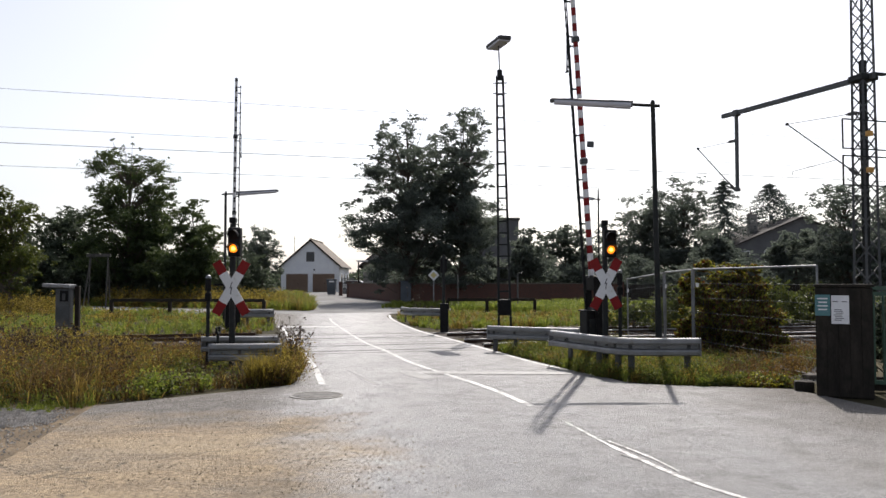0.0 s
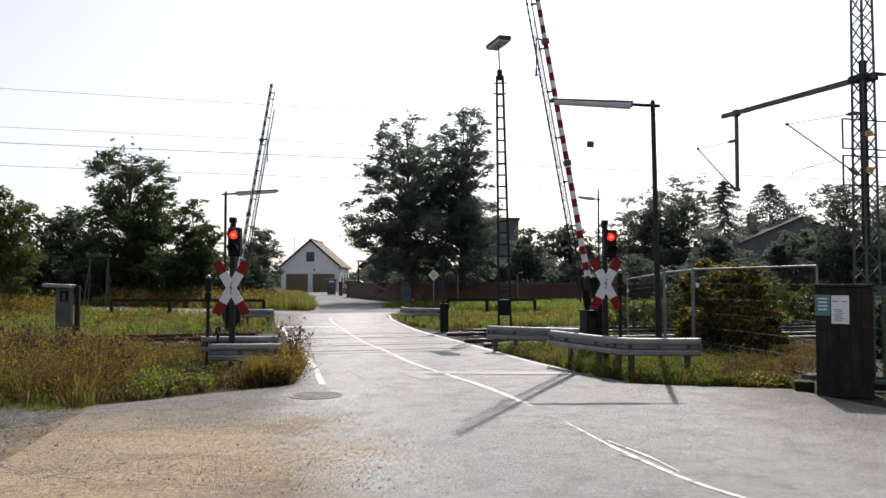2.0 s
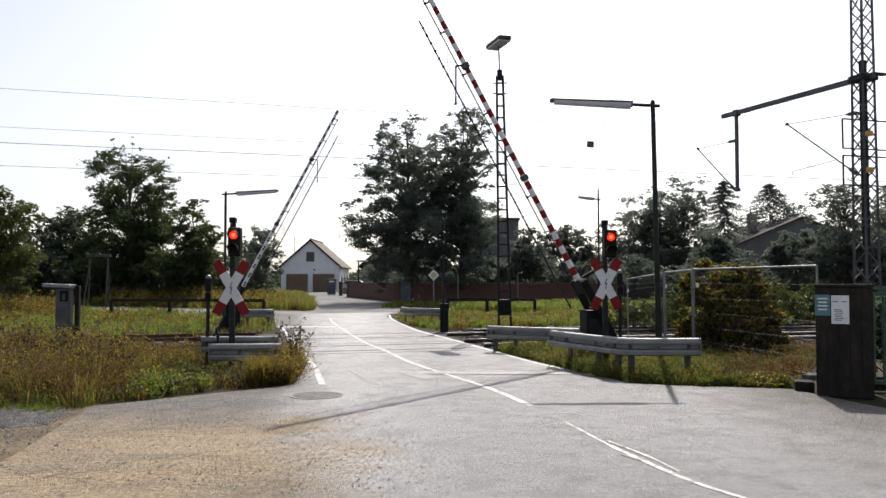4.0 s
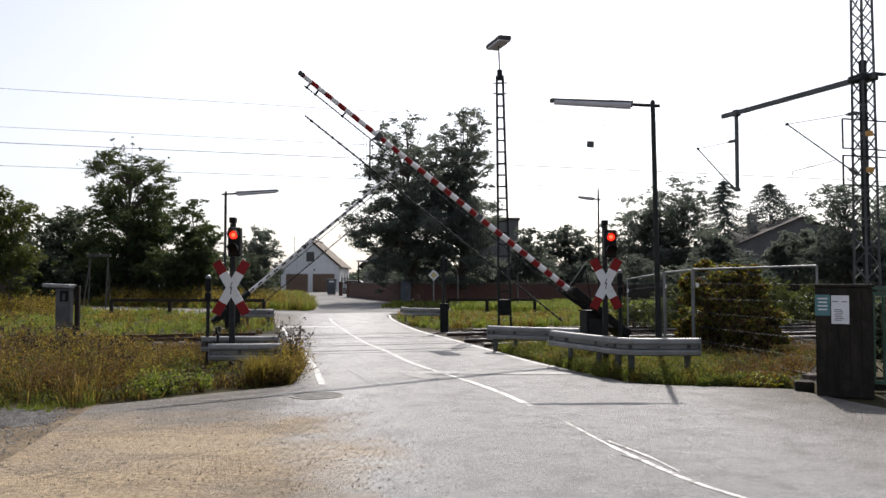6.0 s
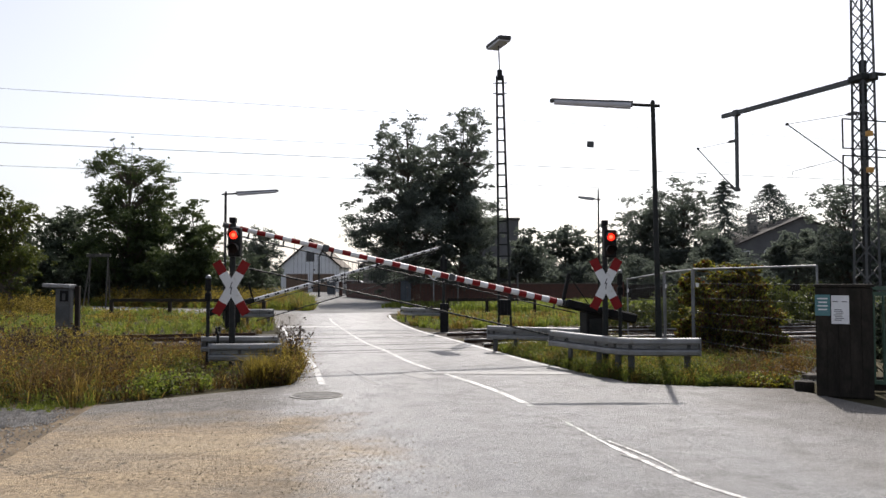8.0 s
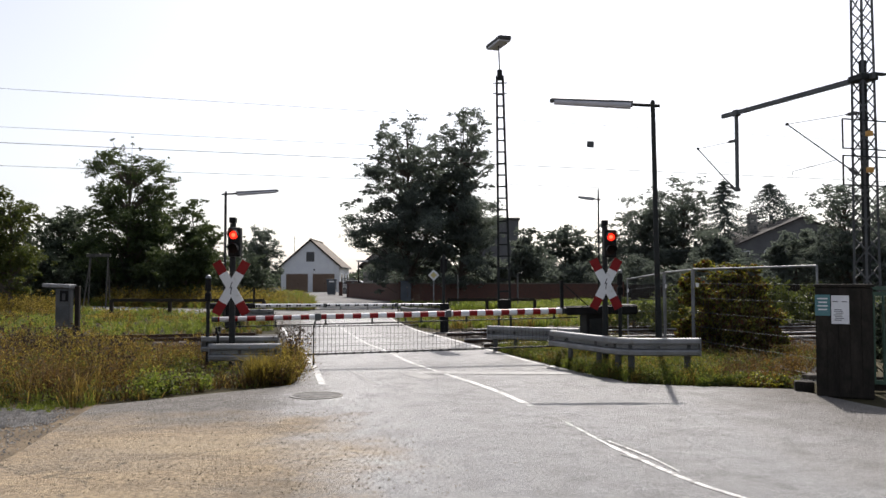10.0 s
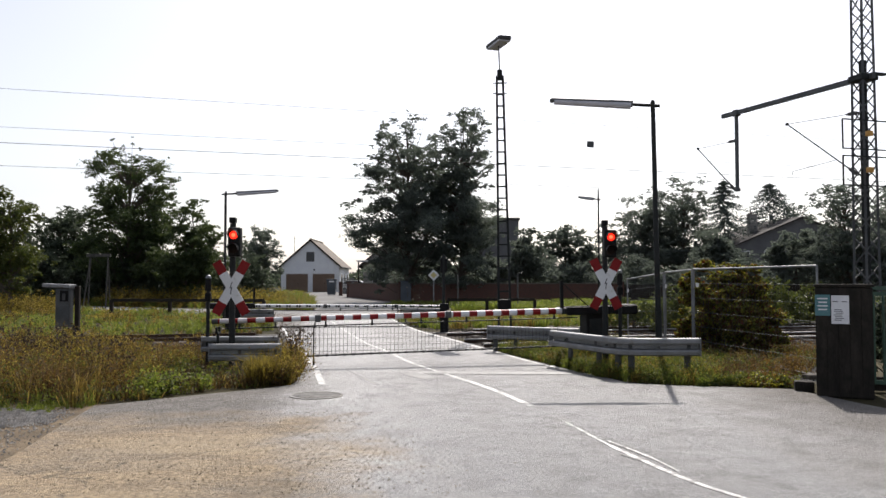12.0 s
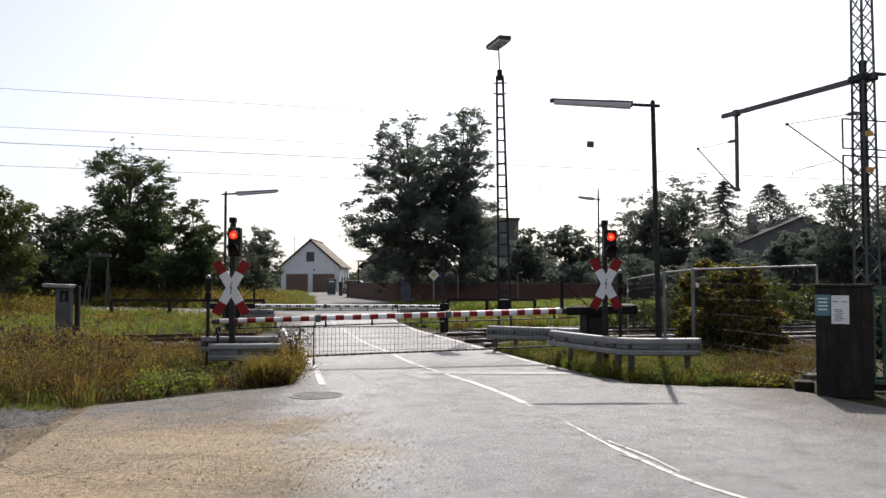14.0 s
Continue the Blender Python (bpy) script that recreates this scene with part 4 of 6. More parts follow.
def build_wires():
    """Contact and carrier wires along the tracks, feeders higher up, and a hanging plate."""
    c, s = math.cos(radians(TRACK_TURN)), math.sin(radians(TRACK_TURN))
    def along(u, v, z):
        return (0.67 + u * c - v * s, 19.85 + u * s + v * c, z)
    for v, z, r in ((-0.05, 4.87, 0.004), (-0.05, 5.69, 0.004), (4.15, 4.59, 0.006), (4.15, 5.19, 0.008)):
        w = Shape()
        w.tube(along(-60, v, z), along(60, v, z), r, n=6)
        tagged(part("overhead_wire", w, "dark_steel"), "thin overhead line wire strung above the tracks", "wire", "overhead wires")
    plate = thing("hanging_plate", "small square dark plate hanging from the overhead wire", "sign", pose(*along(3.3, -0.05, 5.17)))
    part("board", Shape().box((0, 0, 0), (0.18, 0.02, 0.16), pose(0, 0, 0, 0, 4, 0), 0.004), "grey_steel", plate)
    part("strap", Shape().tube((0, 0, 0.08), (0, 0, 0.52), 0.004, n=5), "dark_steel", plate)


def build_pipe_fence(points, height, label):
    """A low dark rail on posts with a wire below it."""
    f = thing("rail_fence", label, "fence", pose(0, 0, 0), "rail fences")
    for (x0, y0), (x1, y1) in zip(points, points[1:]):
        part("top_rail", Shape().bar((x0, y0, height), (x1, y1, height), 0.10, 0.13), "timber", f)
        part("wire", Shape().tube((x0, y0, 0.12), (x1, y1, 0.12), 0.018, n=6), "dark_steel", f)
    for x, y in points:
        part("post", Shape().box((x, y, height / 2), (0.14, 0.14, height), bevel=0.015), "timber", f)


def build_mesh_fence(x0, y0, x1, y1, z0, label, tilt=0.0):
    """A temporary site fence panel: steel tube frame, wire mesh and a foot block."""
    d = Vector((x1 - x0, y1 - y0))
    f = thing("site_fence_panel", label, "fence panel", pose(x0, y0, z0, 0, tilt, math.degrees(math.atan2(d.y, d.x))), "site fence panels")
    L, H = d.length, 1.85
    for px in (0.0, L):
        part("upright", Shape().tube((px, 0, 0), (px, 0, H), 0.021, n=10), "galvanised", f)
        part("foot_block", Shape().box((px, 0, 0.05), (0.2, 0.5, 0.1), bevel=0.02), "sleeper", f)
    part("top_tube", Shape().tube((0, 0, H), (L, 0, H), 0.021, n=10), "galvanised", f)
    part("bottom_tube", Shape().tube((0, 0, 0.07), (L, 0, 0.07), 0.02, n=10), "dark_grey", f)
    for i in range(5):
        part("cross_wire", Shape().tube((0, 0, 0.35 + i * 0.3), (L, 0, 0.34 + i * 0.3), 0.0042, n=6, caps=False), "grey_steel", f)
    wire = Shape().tube((0, 0, 0.07), (0, 0, H), 0.0016, n=4, caps=False).mesh("upright_wire", MAT["grey_steel"])
    for i in range(1, int(L / 0.1)):
        w = new("upright_wire", wire)
        w.parent, w.matrix_basis = f, pose(i * 0.1, 0, 0)
    part("clip", Shape().box((L * 0.02 + 0.12, -0.03, H - 0.33), (0.11, 0.01, 0.09), bevel=0.003), "white", f, "small white tag")


# ---- buildings ----
def build_window(parent, x, y, z, w, h, glazing=2):
    win = part("window", Shape().box((x, y - 0.02, z), (w + 0.12, 0.06, h + 0.12), bevel=0.01), "white", parent, "white framed window")
    for i in range(glazing):
        part("pane", Shape().box((x - w / 2 + (i + 0.5) * w / glazing, y - 0.055, z), (w / glazing - 0.06, 0.012, h - 0.06)), "window", win)
    part("sill", Shape().box((x, y - 0.1, z - h / 2 - 0.08), (w + 0.2, 0.16, 0.04)), "concrete", win)


def gable_walls(w, d, eave, ridge):
    """Walls of a house with a gable in front and behind, built round an open middle."""
    s = Shape()
    for y in (0.12, d - 0.12):
        s.prism([(-w / 2, 0), (w / 2, 0), (w / 2, eave), (0, ridge), (-w / 2, eave)], 0.24, pose(0, y, 0))
    for x in (-w / 2 + 0.12, w / 2 - 0.12):
        s.box((x, d / 2, eave / 2), (0.24, d - 0.48, eave))
    return s


def roof_slopes(w, d, eave, ridge, over, thick=0.16):
    out = []
    rise_ = ridge - eave
    L = math.hypot(w / 2, rise_)
    for e in (-1, 1):
        a = math.atan2(rise_, w / 2)
        m = pose(0, d / 2, ridge + 0.1, 0, e * math.degrees(a), 0) @ Matrix.Translation((e * (L + over) / 2, 0, 0))
        out.append(Shape().box((0, 0, 0), (L + over, d + 2 * over * 0.6, thick), m))
    return out


def build_garage(x, y):
    house = thing("garage_building", "white gabled garage with two brown doors and tiled roof", "garage", pose(x, y, rise(y)))
    w, d, eave, ridge = 7.3, 10.0, 3.2, 6.4
    part("wall_shell", gable_walls(w, d, eave, ridge), "plaster", house)
    for i, s in enumerate(roof_slopes(w, d, eave, ridge, 0.35)):
        roof = part("roof_slope", s, "rooftile", house)
    part("ridge_cap", Shape().tube((0, -0.2, ridge + 0.2), (0, d + 0.2, ridge + 0.2), 0.12, n=10), "rooftile", house)
    for e in (-1, 1):
        a = math.atan2(ridge - eave, w / 2)
        L = math.hypot(w / 2, ridge - eave) + 0.35
        p = Vector((e * L * math.cos(a), -0.24, ridge + 0.08 - L * math.sin(a)))
        part("bargeboard", Shape().bar((0, -0.24, ridge + 0.08), p, 0.06, 0.2), "timber", house)
        part("gutter", Shape().tube((p.x, -0.2, p.z - 0.02), (p.x, d + 0.2, p.z - 0.02), 0.07, n=10), "grey_steel", house)
    for cx in (-1.12, 2.2):
        dx = cx - 0.52
        door = part("garage_door", Shape().box((dx, -0.02, 1.12), (2.72, 0.08, 2.24), bevel=0.01), "door_wood", house, "brown wooden double door")
        for i in range(12):
            part("plank", Shape().box((dx - 1.25 + i * 0.2275, -0.07, 1.12), (0.205, 0.03, 2.16)), "door_wood", door)
        part("door_frame", Shape().box((dx, -0.03, 2.31), (2.9, 0.1, 0.12)).box((dx - 1.4, -0.03, 1.12), (0.1, 0.1, 2.24)).box((dx + 1.4, -0.03, 1.12), (0.1, 0.1, 2.24)), "white", door)
        part("handle", Shape().box((dx + 0.12, -0.11, 1.05), (0.04, 0.05, 0.2)), "black", door)
    louvre = part("louvre_window", Shape().box((0, -0.02, 4.4), (1.0, 0.08, 1.2), bevel=0.01), "facade_dark", house, "grey louvred opening")
    for i in range(9):
        part("slat", Shape().box((0, -0.075, 3.92 + i * 0.12), (0.9, 0.05, 0.03), None), "grey_steel", louvre)
    part("outside_lamp", Shape().box((0.5, -0.1, 2.75), (0.14, 0.2, 0.22), bevel=0.03), "black", house)
    for i in range(3):
        m = pose(w / 2, 2.0 + i * 3.0, 0, 0, 0, 90)
        win = part("window", Shape().box((0, -0.02, 1.7), (1.1, 0.06, 1.2), m), "white", house)
        part("pane", Shape().box((0, -0.055, 1.7), (0.95, 0.012, 1.05), m), "window", win)
    part("aerial", Shape().tube((-2.1, 0.6, 4.6), (-2.1, 0.6, 7.0), 0.03, n=6).bar((-2.3, 0.6, 6.7), (-1.9, 0.6, 6.7), 0.03), "grey_steel", house)


def build_house(x, y, turn, w, d, eave, ridge, wall, roof, label, chimney=None, canopy=False):
    h = thing("house", label, "house", pose(x, y, rise(y), 0, 0, turn))
    part("wall_shell", gable_walls(w, d, eave, ridge), wall, h)
    for s in roof_slopes(w, d, eave, ridge, 0.7):
        part("roof_slope", s, roof, h)
    for i in range(int(w // 3)):
        for z in ([1.6] if eave < 4 else [1.6, 4.2]):
            build_window(h, -w / 2 + 1.6 + i * 3.0, 0.0, z, 1.2, 1.2)
    for i in range(int(d // 3.5)):
        m = pose(-w / 2, d - 1.8 - i * 3.4, 0, 0, 0, -90)
        win = part("window", Shape().box((0, -0.02, 1.6), (1.3, 0.06, 1.3), m), "white", h)
        part("pane", Shape().box((0, -0.055, 1.6), (1.15, 0.012, 1.15), m), "window", win)
    if canopy:
        part("canopy", Shape().box((-w / 2 + 0.7, -0.9, 3.5), (2.4, 2.0, 0.14), bevel=0.02), "white", h, "pale flat canopy")
        part("canopy_post", Shape().box((-w / 2 - 0.3, -1.7, 1.72), (0.12, 0.12, 3.44)), "timber", h)
    if chimney:
        cx, cy, low, high = chimney
        ch = part("chimney", Shape().box((cx, cy, (low + high) / 2), (0.95, 0.8, high - low), bevel=0.02), "facade_warm", h)
        part("chimney_cap", Shape().box((cx, cy, high + 0.05), (1.2, 1.05, 0.12), bevel=0.02), "concrete", ch)
        part("flue", Shape().tube((cx - 0.2, cy, high + 0.1), (cx - 0.2, cy, high + 0.35), 0.12, n=10), "brick", ch)


def build_block(x, y):
    b = thing("flat_roof_building", "dark grey flat-roofed building half hidden by trees", "building", pose(x, y, rise(y)))
    part("wall_shell", Shape().box((0, 4.0, 4.0), (6.2, 8.0, 8.0), bevel=0.02), "facade_dark", b)
    part("roof_edge", Shape().box((0, 4.0, 8.1), (6.5, 8.3, 0.3), bevel=0.03), "slate", b)


def build_garden_wall():
    for x0, y0, x1, y1, label in ((-8.6, 73.0, -2.9, 57.0, "low dark red brick garden wall along the driveway"), (-2.35, 57.0, 13.0, 57.6, "low dark brick garden wall in the shade of trees")):
        length = math.hypot(x1 - x0, y1 - y0)
        wall = thing("garden_wall", label, "wall", pose(x0, y0, rise(y1), 0, 0, math.degrees(math.atan2(y1 - y0, x1 - x0))), "", "structure")
        part("brickwork", Shape().box((length / 2, 0, 0.66), (length, 0.24, 1.32)), "brick", wall)
        n = int(length / 0.6)
        for i in range(n):
            part("coping_stone", Shape().box((0.3 + i * 0.6, 0, 1.36), (0.58, 0.34, 0.08), bevel=0.012), "sleeper", wall)
        for at in (0.2, length - 0.2):
            part("pillar", Shape().box((at, 0, 0.75), (0.4, 0.4, 1.5), bevel=0.015), "brick", wall)
    box = thing("utility_cabinet", "tall blue-grey plastic utility cabinet beside the garden wall", "cabinet", pose(-2.62, 56.5, rise(56.5)))
    part("body", Shape().box((0, 0, 0.75), (0.72, 0.4, 1.5), bevel=0.03), "blue_grey", box)
    part("lid", Shape().box((0, 0, 1.53), (0.8, 0.48, 0.07), bevel=0.02), "blue_grey", box)
    part("plinth", Shape().box((0, 0, 0.06), (0.6, 0.4, 0.14), bevel=0.01), "concrete", box)
    fence = thing("board_fence", "long dark wooden board fence in the shade of trees", "fence", pose(11.2, 58, rise(58)))
    board = Shape().box((0, 0, 0.65), (0.14, 0.025, 1.3)).mesh("board", MAT["timber"])
    for i in range(100):
        o = new("board", board)
        o.parent, o.matrix_basis = fence, pose(i * 0.16, 0, 0.012 * math.sin(i * 2.3))
    part("fence_rail", Shape().box((8.0, 0.04, 0.4), (16.2, 0.05, 0.09)).box((8.0, 0.04, 1.0), (16.2, 0.05, 0.09)), "timber", fence)


def build_car(x, y):
    car = thing("car", "white parked estate car behind the garden wall", "car", pose(x, y, rise(y)))
    body = Shape().prism([(-2.1, 0.35), (2.1, 0.35), (2.15, 0.75), (1.9, 0.95), (1.0, 1.02), (0.45, 1.45), (-1.2, 1.5), (-1.75, 1.05), (-2.12, 0.9)], 1.7)
    part("body", body, "car_white", car)
    part("window", Shape().prism([(0.9, 1.03), (0.42, 1.4), (-1.15, 1.44), (-1.6, 1.06)], 1.72), "window", car)
    for wx in (-1.3, 1.3):
        for wy in (-0.78, 0.78):
            t = part("wheel", Shape().tube((wx, wy - 0.1, 0.31), (wx, wy + 0.1, 0.31), 0.31, n=20), "rubber", car)
            part("rim", Shape().tube((wx, wy - 0.105, 0.31), (wx, wy + 0.105, 0.31), 0.19, n=14), "galvanised", t)


# ---- plants ----
def build_tree(name, label, x, y, lobes, count, leaf, material, seed, girth):
    """A tapered trunk, limbs to every clump, and clumps of single leaves; each lobe of the crown is given by its offset, height and radii."""
    rng = np.random.default_rng(seed)
    lobes = [(a, b, 1.29 * c, 1.2 * d) for a, b, c, d in lobes]
    top = max(z + rz for _, z, _, rz in lobes)
    fine = 0.6 if top > 9 else 0.74 if top > 3.6 else 1.0
    count, leaf = int(count * (1.0 if top > 9 else 1.35) / fine ** 2), leaf * fine
    t = thing(name, label, "tree" if top > 3.6 else "bush", pose(x, y, rise(y)))
    clumps = []
    size = np.array([rx * rz for _, _, rx, rz in lobes])
    for (lx, lz, rx, rz), s in zip(lobes, size / size.sum()):
        for i in range(max(6, int((330 if top > 9 else 150) * s))):
            d = rng.normal(size=3)
            d /= np.linalg.norm(d)
            q = rng.uniform(0.1, 1.0) ** 0.55 * (1.1 if top > 9 else 1.0)
            r = min(rx, rz) * (rng.uniform(0.09, 0.23) if top > 9 else rng.uniform(0.12, 0.32))
            clumps.append((np.array([lx + d[0] * q * (rx - r * 0.5), d[1] * q * rx * (1.3 if top > 9 else 0.9) + rng.normal() * 0.15 * rx, max(lz + d[2] * q * (rz - r * 0.5), 0.3 * r)]), r))
    wood = Shape()
    k, high = 6, top * 0.78
    bend = [Vector((rng.normal() * 0.012 * top * i / k, rng.normal() * 0.012 * top * i / k, high * i / k)) for i in range(k + 1)]
    for i in range(k):
        wood.tube(bend[i], bend[i + 1], girth * (1 - 0.8 * i / k), girth * (1 - 0.8 * (i + 1) / k), 9, caps=False)
    for c, r in clumps[::2]:
        side = math.hypot(c[0], c[1])
        a = bend[min(k - 1, max(0, int((c[2] - 0.5 * side) / high * k)))]
        m = (a + Vector(c)) / 2 + Vector((0, 0, 0.04 * top * rng.uniform(-0.5, 1)))
        wood.tube(a, m, girth * 0.22, girth * 0.11, 6, caps=False).tube(m, c, girth * 0.11, girth * 0.03, 6, caps=False)
    part("trunk", wood, "bark", t)
    share = np.array([r ** 1.9 * (1.2 - 0.55 * min(1.0, c[2] / top)) for c, r in clumps])
    share = share / share.sum() * count
    pts = []
    for (c, r), n in zip(clumps, share):
        n = int(n)
        sprays = max(4, n // 11)
        d = rng.normal(size=(sprays, 3))
        d /= np.linalg.norm(d, axis=1, keepdims=True)
        s = d * (r * rng.uniform(0.1, 1.95 if top > 9 else 1.6, (sprays, 1)) ** 0.9)
        s[:, 2] *= 0.6
        puff = rng.normal(size=(n, 3)) * r * np.array([0.2, 0.2, 0.09]) * (1.0 if top > 9 else 0.75)
        pts.append(c + s[rng.integers(0, sprays, n)] + puff)
    pts = np.concatenate(pts)
    pts[:, 2] = np.abs(pts[:, 2]) + 0.05
    crown = new("crown", soup("crown", leaves(rng, pts, leaf, leaf * 0.6), 4, material))
    crown.parent = t
    return t


def build_fir(x, y, height, width, seed, label):
    rng = np.random.default_rng(seed)
    t = thing("fir_tree", label, "tree", pose(x, y, rise(y)))
    part("trunk", Shape().tube((0, 0, 0), (0, 0, height), 0.18, 0.02, 9), "bark", t)
    pts = []
    for i in range(26):
        f = i / 26
        z = height * (0.12 + 0.88 * f)
        reach = width / 2 * (1 - f) ** 0.8 * rng.uniform(0.8, 1.1) + 0.1
        for j in range(13):
            a = rng.uniform(0, math.tau)
            n = 60
            q = rng.uniform(0.1, 1, n)
            rr = reach * q * rng.uniform(0.75, 1.1)
            pts.append(np.stack([rr * math.cos(a) + rng.normal(size=n) * 0.11, rr * math.sin(a) + rng.normal(size=n) * 0.11, z - 0.28 * rr + rng.normal(size=n) * 0.09], 1))
    crown = new("crown", soup("crown", leaves(rng, np.concatenate(pts), 0.24, 0.1), 4, "leaf_fir"))
    crown.parent = t


def sink(x, y):
    """Growth on the verge is tallest by the paving and low beside the tracks, less so away from the road."""
    return np.clip((1.6 - (0.0757 - 0.02 * np.clip((-5.2 - x) / 1.5, 0, 1)) * y) / 0.82, 0.3, 1.0)


def build_grass(name, label, outline, count, low, high, width, material, seed, patch=0.5, cut=0.15, tuft=18, trod=None, sinking=False):
    """Bent blades that spread out of tufts; the tufts stand thicker and higher in patches."""
    rng = np.random.default_rng(seed)
    xs, ys = [p[0] for p in outline], [p[1] for p in outline]
    m = count // tuft
    x, y = rng.uniform(min(xs), max(xs), m * 5), rng.uniform(min(ys), max(ys), m * 5)
    w = 0.5 + 0.25 * np.sin(x * 1.7 / patch + 1.3 * np.sin(y * 0.9 / patch)) + 0.25 * np.sin(y * 1.3 / patch + 1.7 * np.sin(x * 1.1 / patch) + seed)
    keep = inside(outline, x, y) & (rng.uniform(0, 1, m * 5) < cut + w)
    x, y, w = x[keep][:m], y[keep][:m], w[keep][:m]
    m = len(x)
    big = rng.uniform(0.45, 1.0, m) ** 1.3 * (0.6 + 0.6 * w)
    k = rng.integers(0, m, count)
    a = rng.uniform(0, math.tau, count)
    out = np.abs(rng.normal(size=count))
    spread = high * 0.22
    dx, dy = np.cos(a), np.sin(a)
    bx, by = x[k] + dx * out * spread * 0.6, y[k] + dy * out * spread * 0.6
    h = (low + (high - low) * big[k]) * rng.uniform(0.55, 1.15, count)
    if trod:
        x0, x1, y0, y1 = trod
        h = h * np.where((bx > x0) & (bx < x1) & (by > y0) & (by < y1), 0.42, 1.0)
    if sinking:
        h = h * sink(bx, by)
    bend = h * np.clip(out * 0.45 + rng.uniform(0.0, 0.35, count), 0, 1.1)
    g = np.array([rise(v) for v in by])
    turn = a + rng.normal(size=count) * 0.9
    sx, sy = -np.sin(turn) * width / 2, np.cos(turn) * width / 2
    base = np.stack([bx, by, g], 1)
    side = np.stack([sx, sy, np.zeros(count)], 1)
    midp = base + np.stack([dx * bend * 0.35, dy * bend * 0.35, h * 0.62], 1)
    tip = base + np.stack([dx * bend, dy * bend, h * (1.0 - 0.25 * bend / h)], 1)
    q = np.stack([base - side * 0.8, base + side * 0.8, midp + side, midp - side, midp - side, midp + side, tip + side * 0.15, tip - side * 0.15], 1)
    tagged(new(name, soup(name, q.reshape(-1, 3), 4, material)), label, "grass", "", "stuff")


def build_herbs(name, label, outline, count, low, high, leaf, material, seed, clumps=0, radius=0.25, sinking=False):
    """Low leafy weeds: short stems with pairs of small leaves."""
    rng = np.random.default_rng(seed)
    xs, ys = [p[0] for p in outline], [p[1] for p in outline]
    x, y = rng.uniform(min(xs), max(xs), count * 4), rng.uniform(min(ys), max(ys), count * 4)
    keep = inside(outline, x, y)
    x, y = x[keep][:count], y[keep][:count]
    n = len(x)
    if clumps:
        k = rng.integers(0, clumps, n)
        size = rng.uniform(0.5, 1.3, clumps)[k]
        x, y = x[:clumps][k] + rng.normal(size=n) * radius * size * 0.6, y[:clumps][k] + rng.normal(size=n) * radius * size * 0.6
    h = rng.uniform(low, high, n) * rng.uniform(0.5, 1.1, n)
    if sinking:
        h = h * sink(x, y)
    pts = np.repeat(np.stack([x, y, np.zeros(n)], 1), 14, 0)
    f = rng.uniform(0.15, 1.0, len(pts))
    hh = np.repeat(h, 14)
    pts += np.stack([rng.normal(size=len(pts)) * hh * 0.22, rng.normal(size=len(pts)) * hh * 0.22, f * hh], 1)
    pts[:, 2] += np.array([rise(v) for v in pts[:, 1]])
    tagged(new(name, soup(name, leaves(rng, pts, leaf, leaf * 0.5), 4, material)), label, "weeds", "", "stuff")


def build_far_woods(seed):
    """A low line of woods where the land ends."""
    rng = np.random.default_rng(seed)
    n = 60000
    x = rng.uniform(-150, 170, n)
    top = 3.4 + 1.2 * np.sin(x * 0.21) + 0.9 * np.sin(x * 0.53 + 1) + 0.6 * np.sin(x * 1.3 + 2)
    pts = np.stack([x, 150 + rng.normal(size=n) * 4, rise(150) + top * rng.uniform(0, 1, n) ** 0.8], 1)
    tagged(new("far_woods", soup("far_woods", leaves(rng, pts, 0.7, 0.45), 4, "leaf_dark")), "low dark line of distant woods", "woods", "", "stuff")


def build_weeds(name, label, spots, seed, height, material="seed"):
    """Tall stalks with dark seed heads."""
    rng = np.random.default_rng(seed)
    weed = thing(name, label, "plant", pose(spots[0][0], spots[0][1], 0))
    stalks, heads = Shape(), []
    for sx, sy in spots:
        for i in range(3):
            x, y = sx - spots[0][0] + rng.normal() * 0.1, sy - spots[0][1] + rng.normal() * 0.1
            h = height * rng.uniform(0.6, 1.1)
            tip = Vector((x + rng.normal() * 0.12, y + rng.normal() * 0.12, h))
            stalks.tube((x, y, 0), tip, 0.006, 0.003, 5, caps=False)
            for j in range(5):
                b = Vector((x, y, 0)).lerp(tip, rng.uniform(0.45, 1.0))
                e = b + Vector((rng.normal() * 0.08, rng.normal() * 0.08, rng.uniform(0.02, 0.13)))
                stalks.tube(b, e, 0.003, 0.002, 4, caps=False)
                heads.append(e)
    part("stem", stalks, "seed", weed)
    pts = np.repeat(np.array([tuple(h) for h in heads]), 6, 0)
    pts = pts + rng.normal(size=pts.shape) * 0.013
    o = new("seed_spray", soup("seed_spray", leaves(rng, pts, 0.045, 0.025), 4, material))
    o.parent = weed
    tagged(o, kind="stuff")


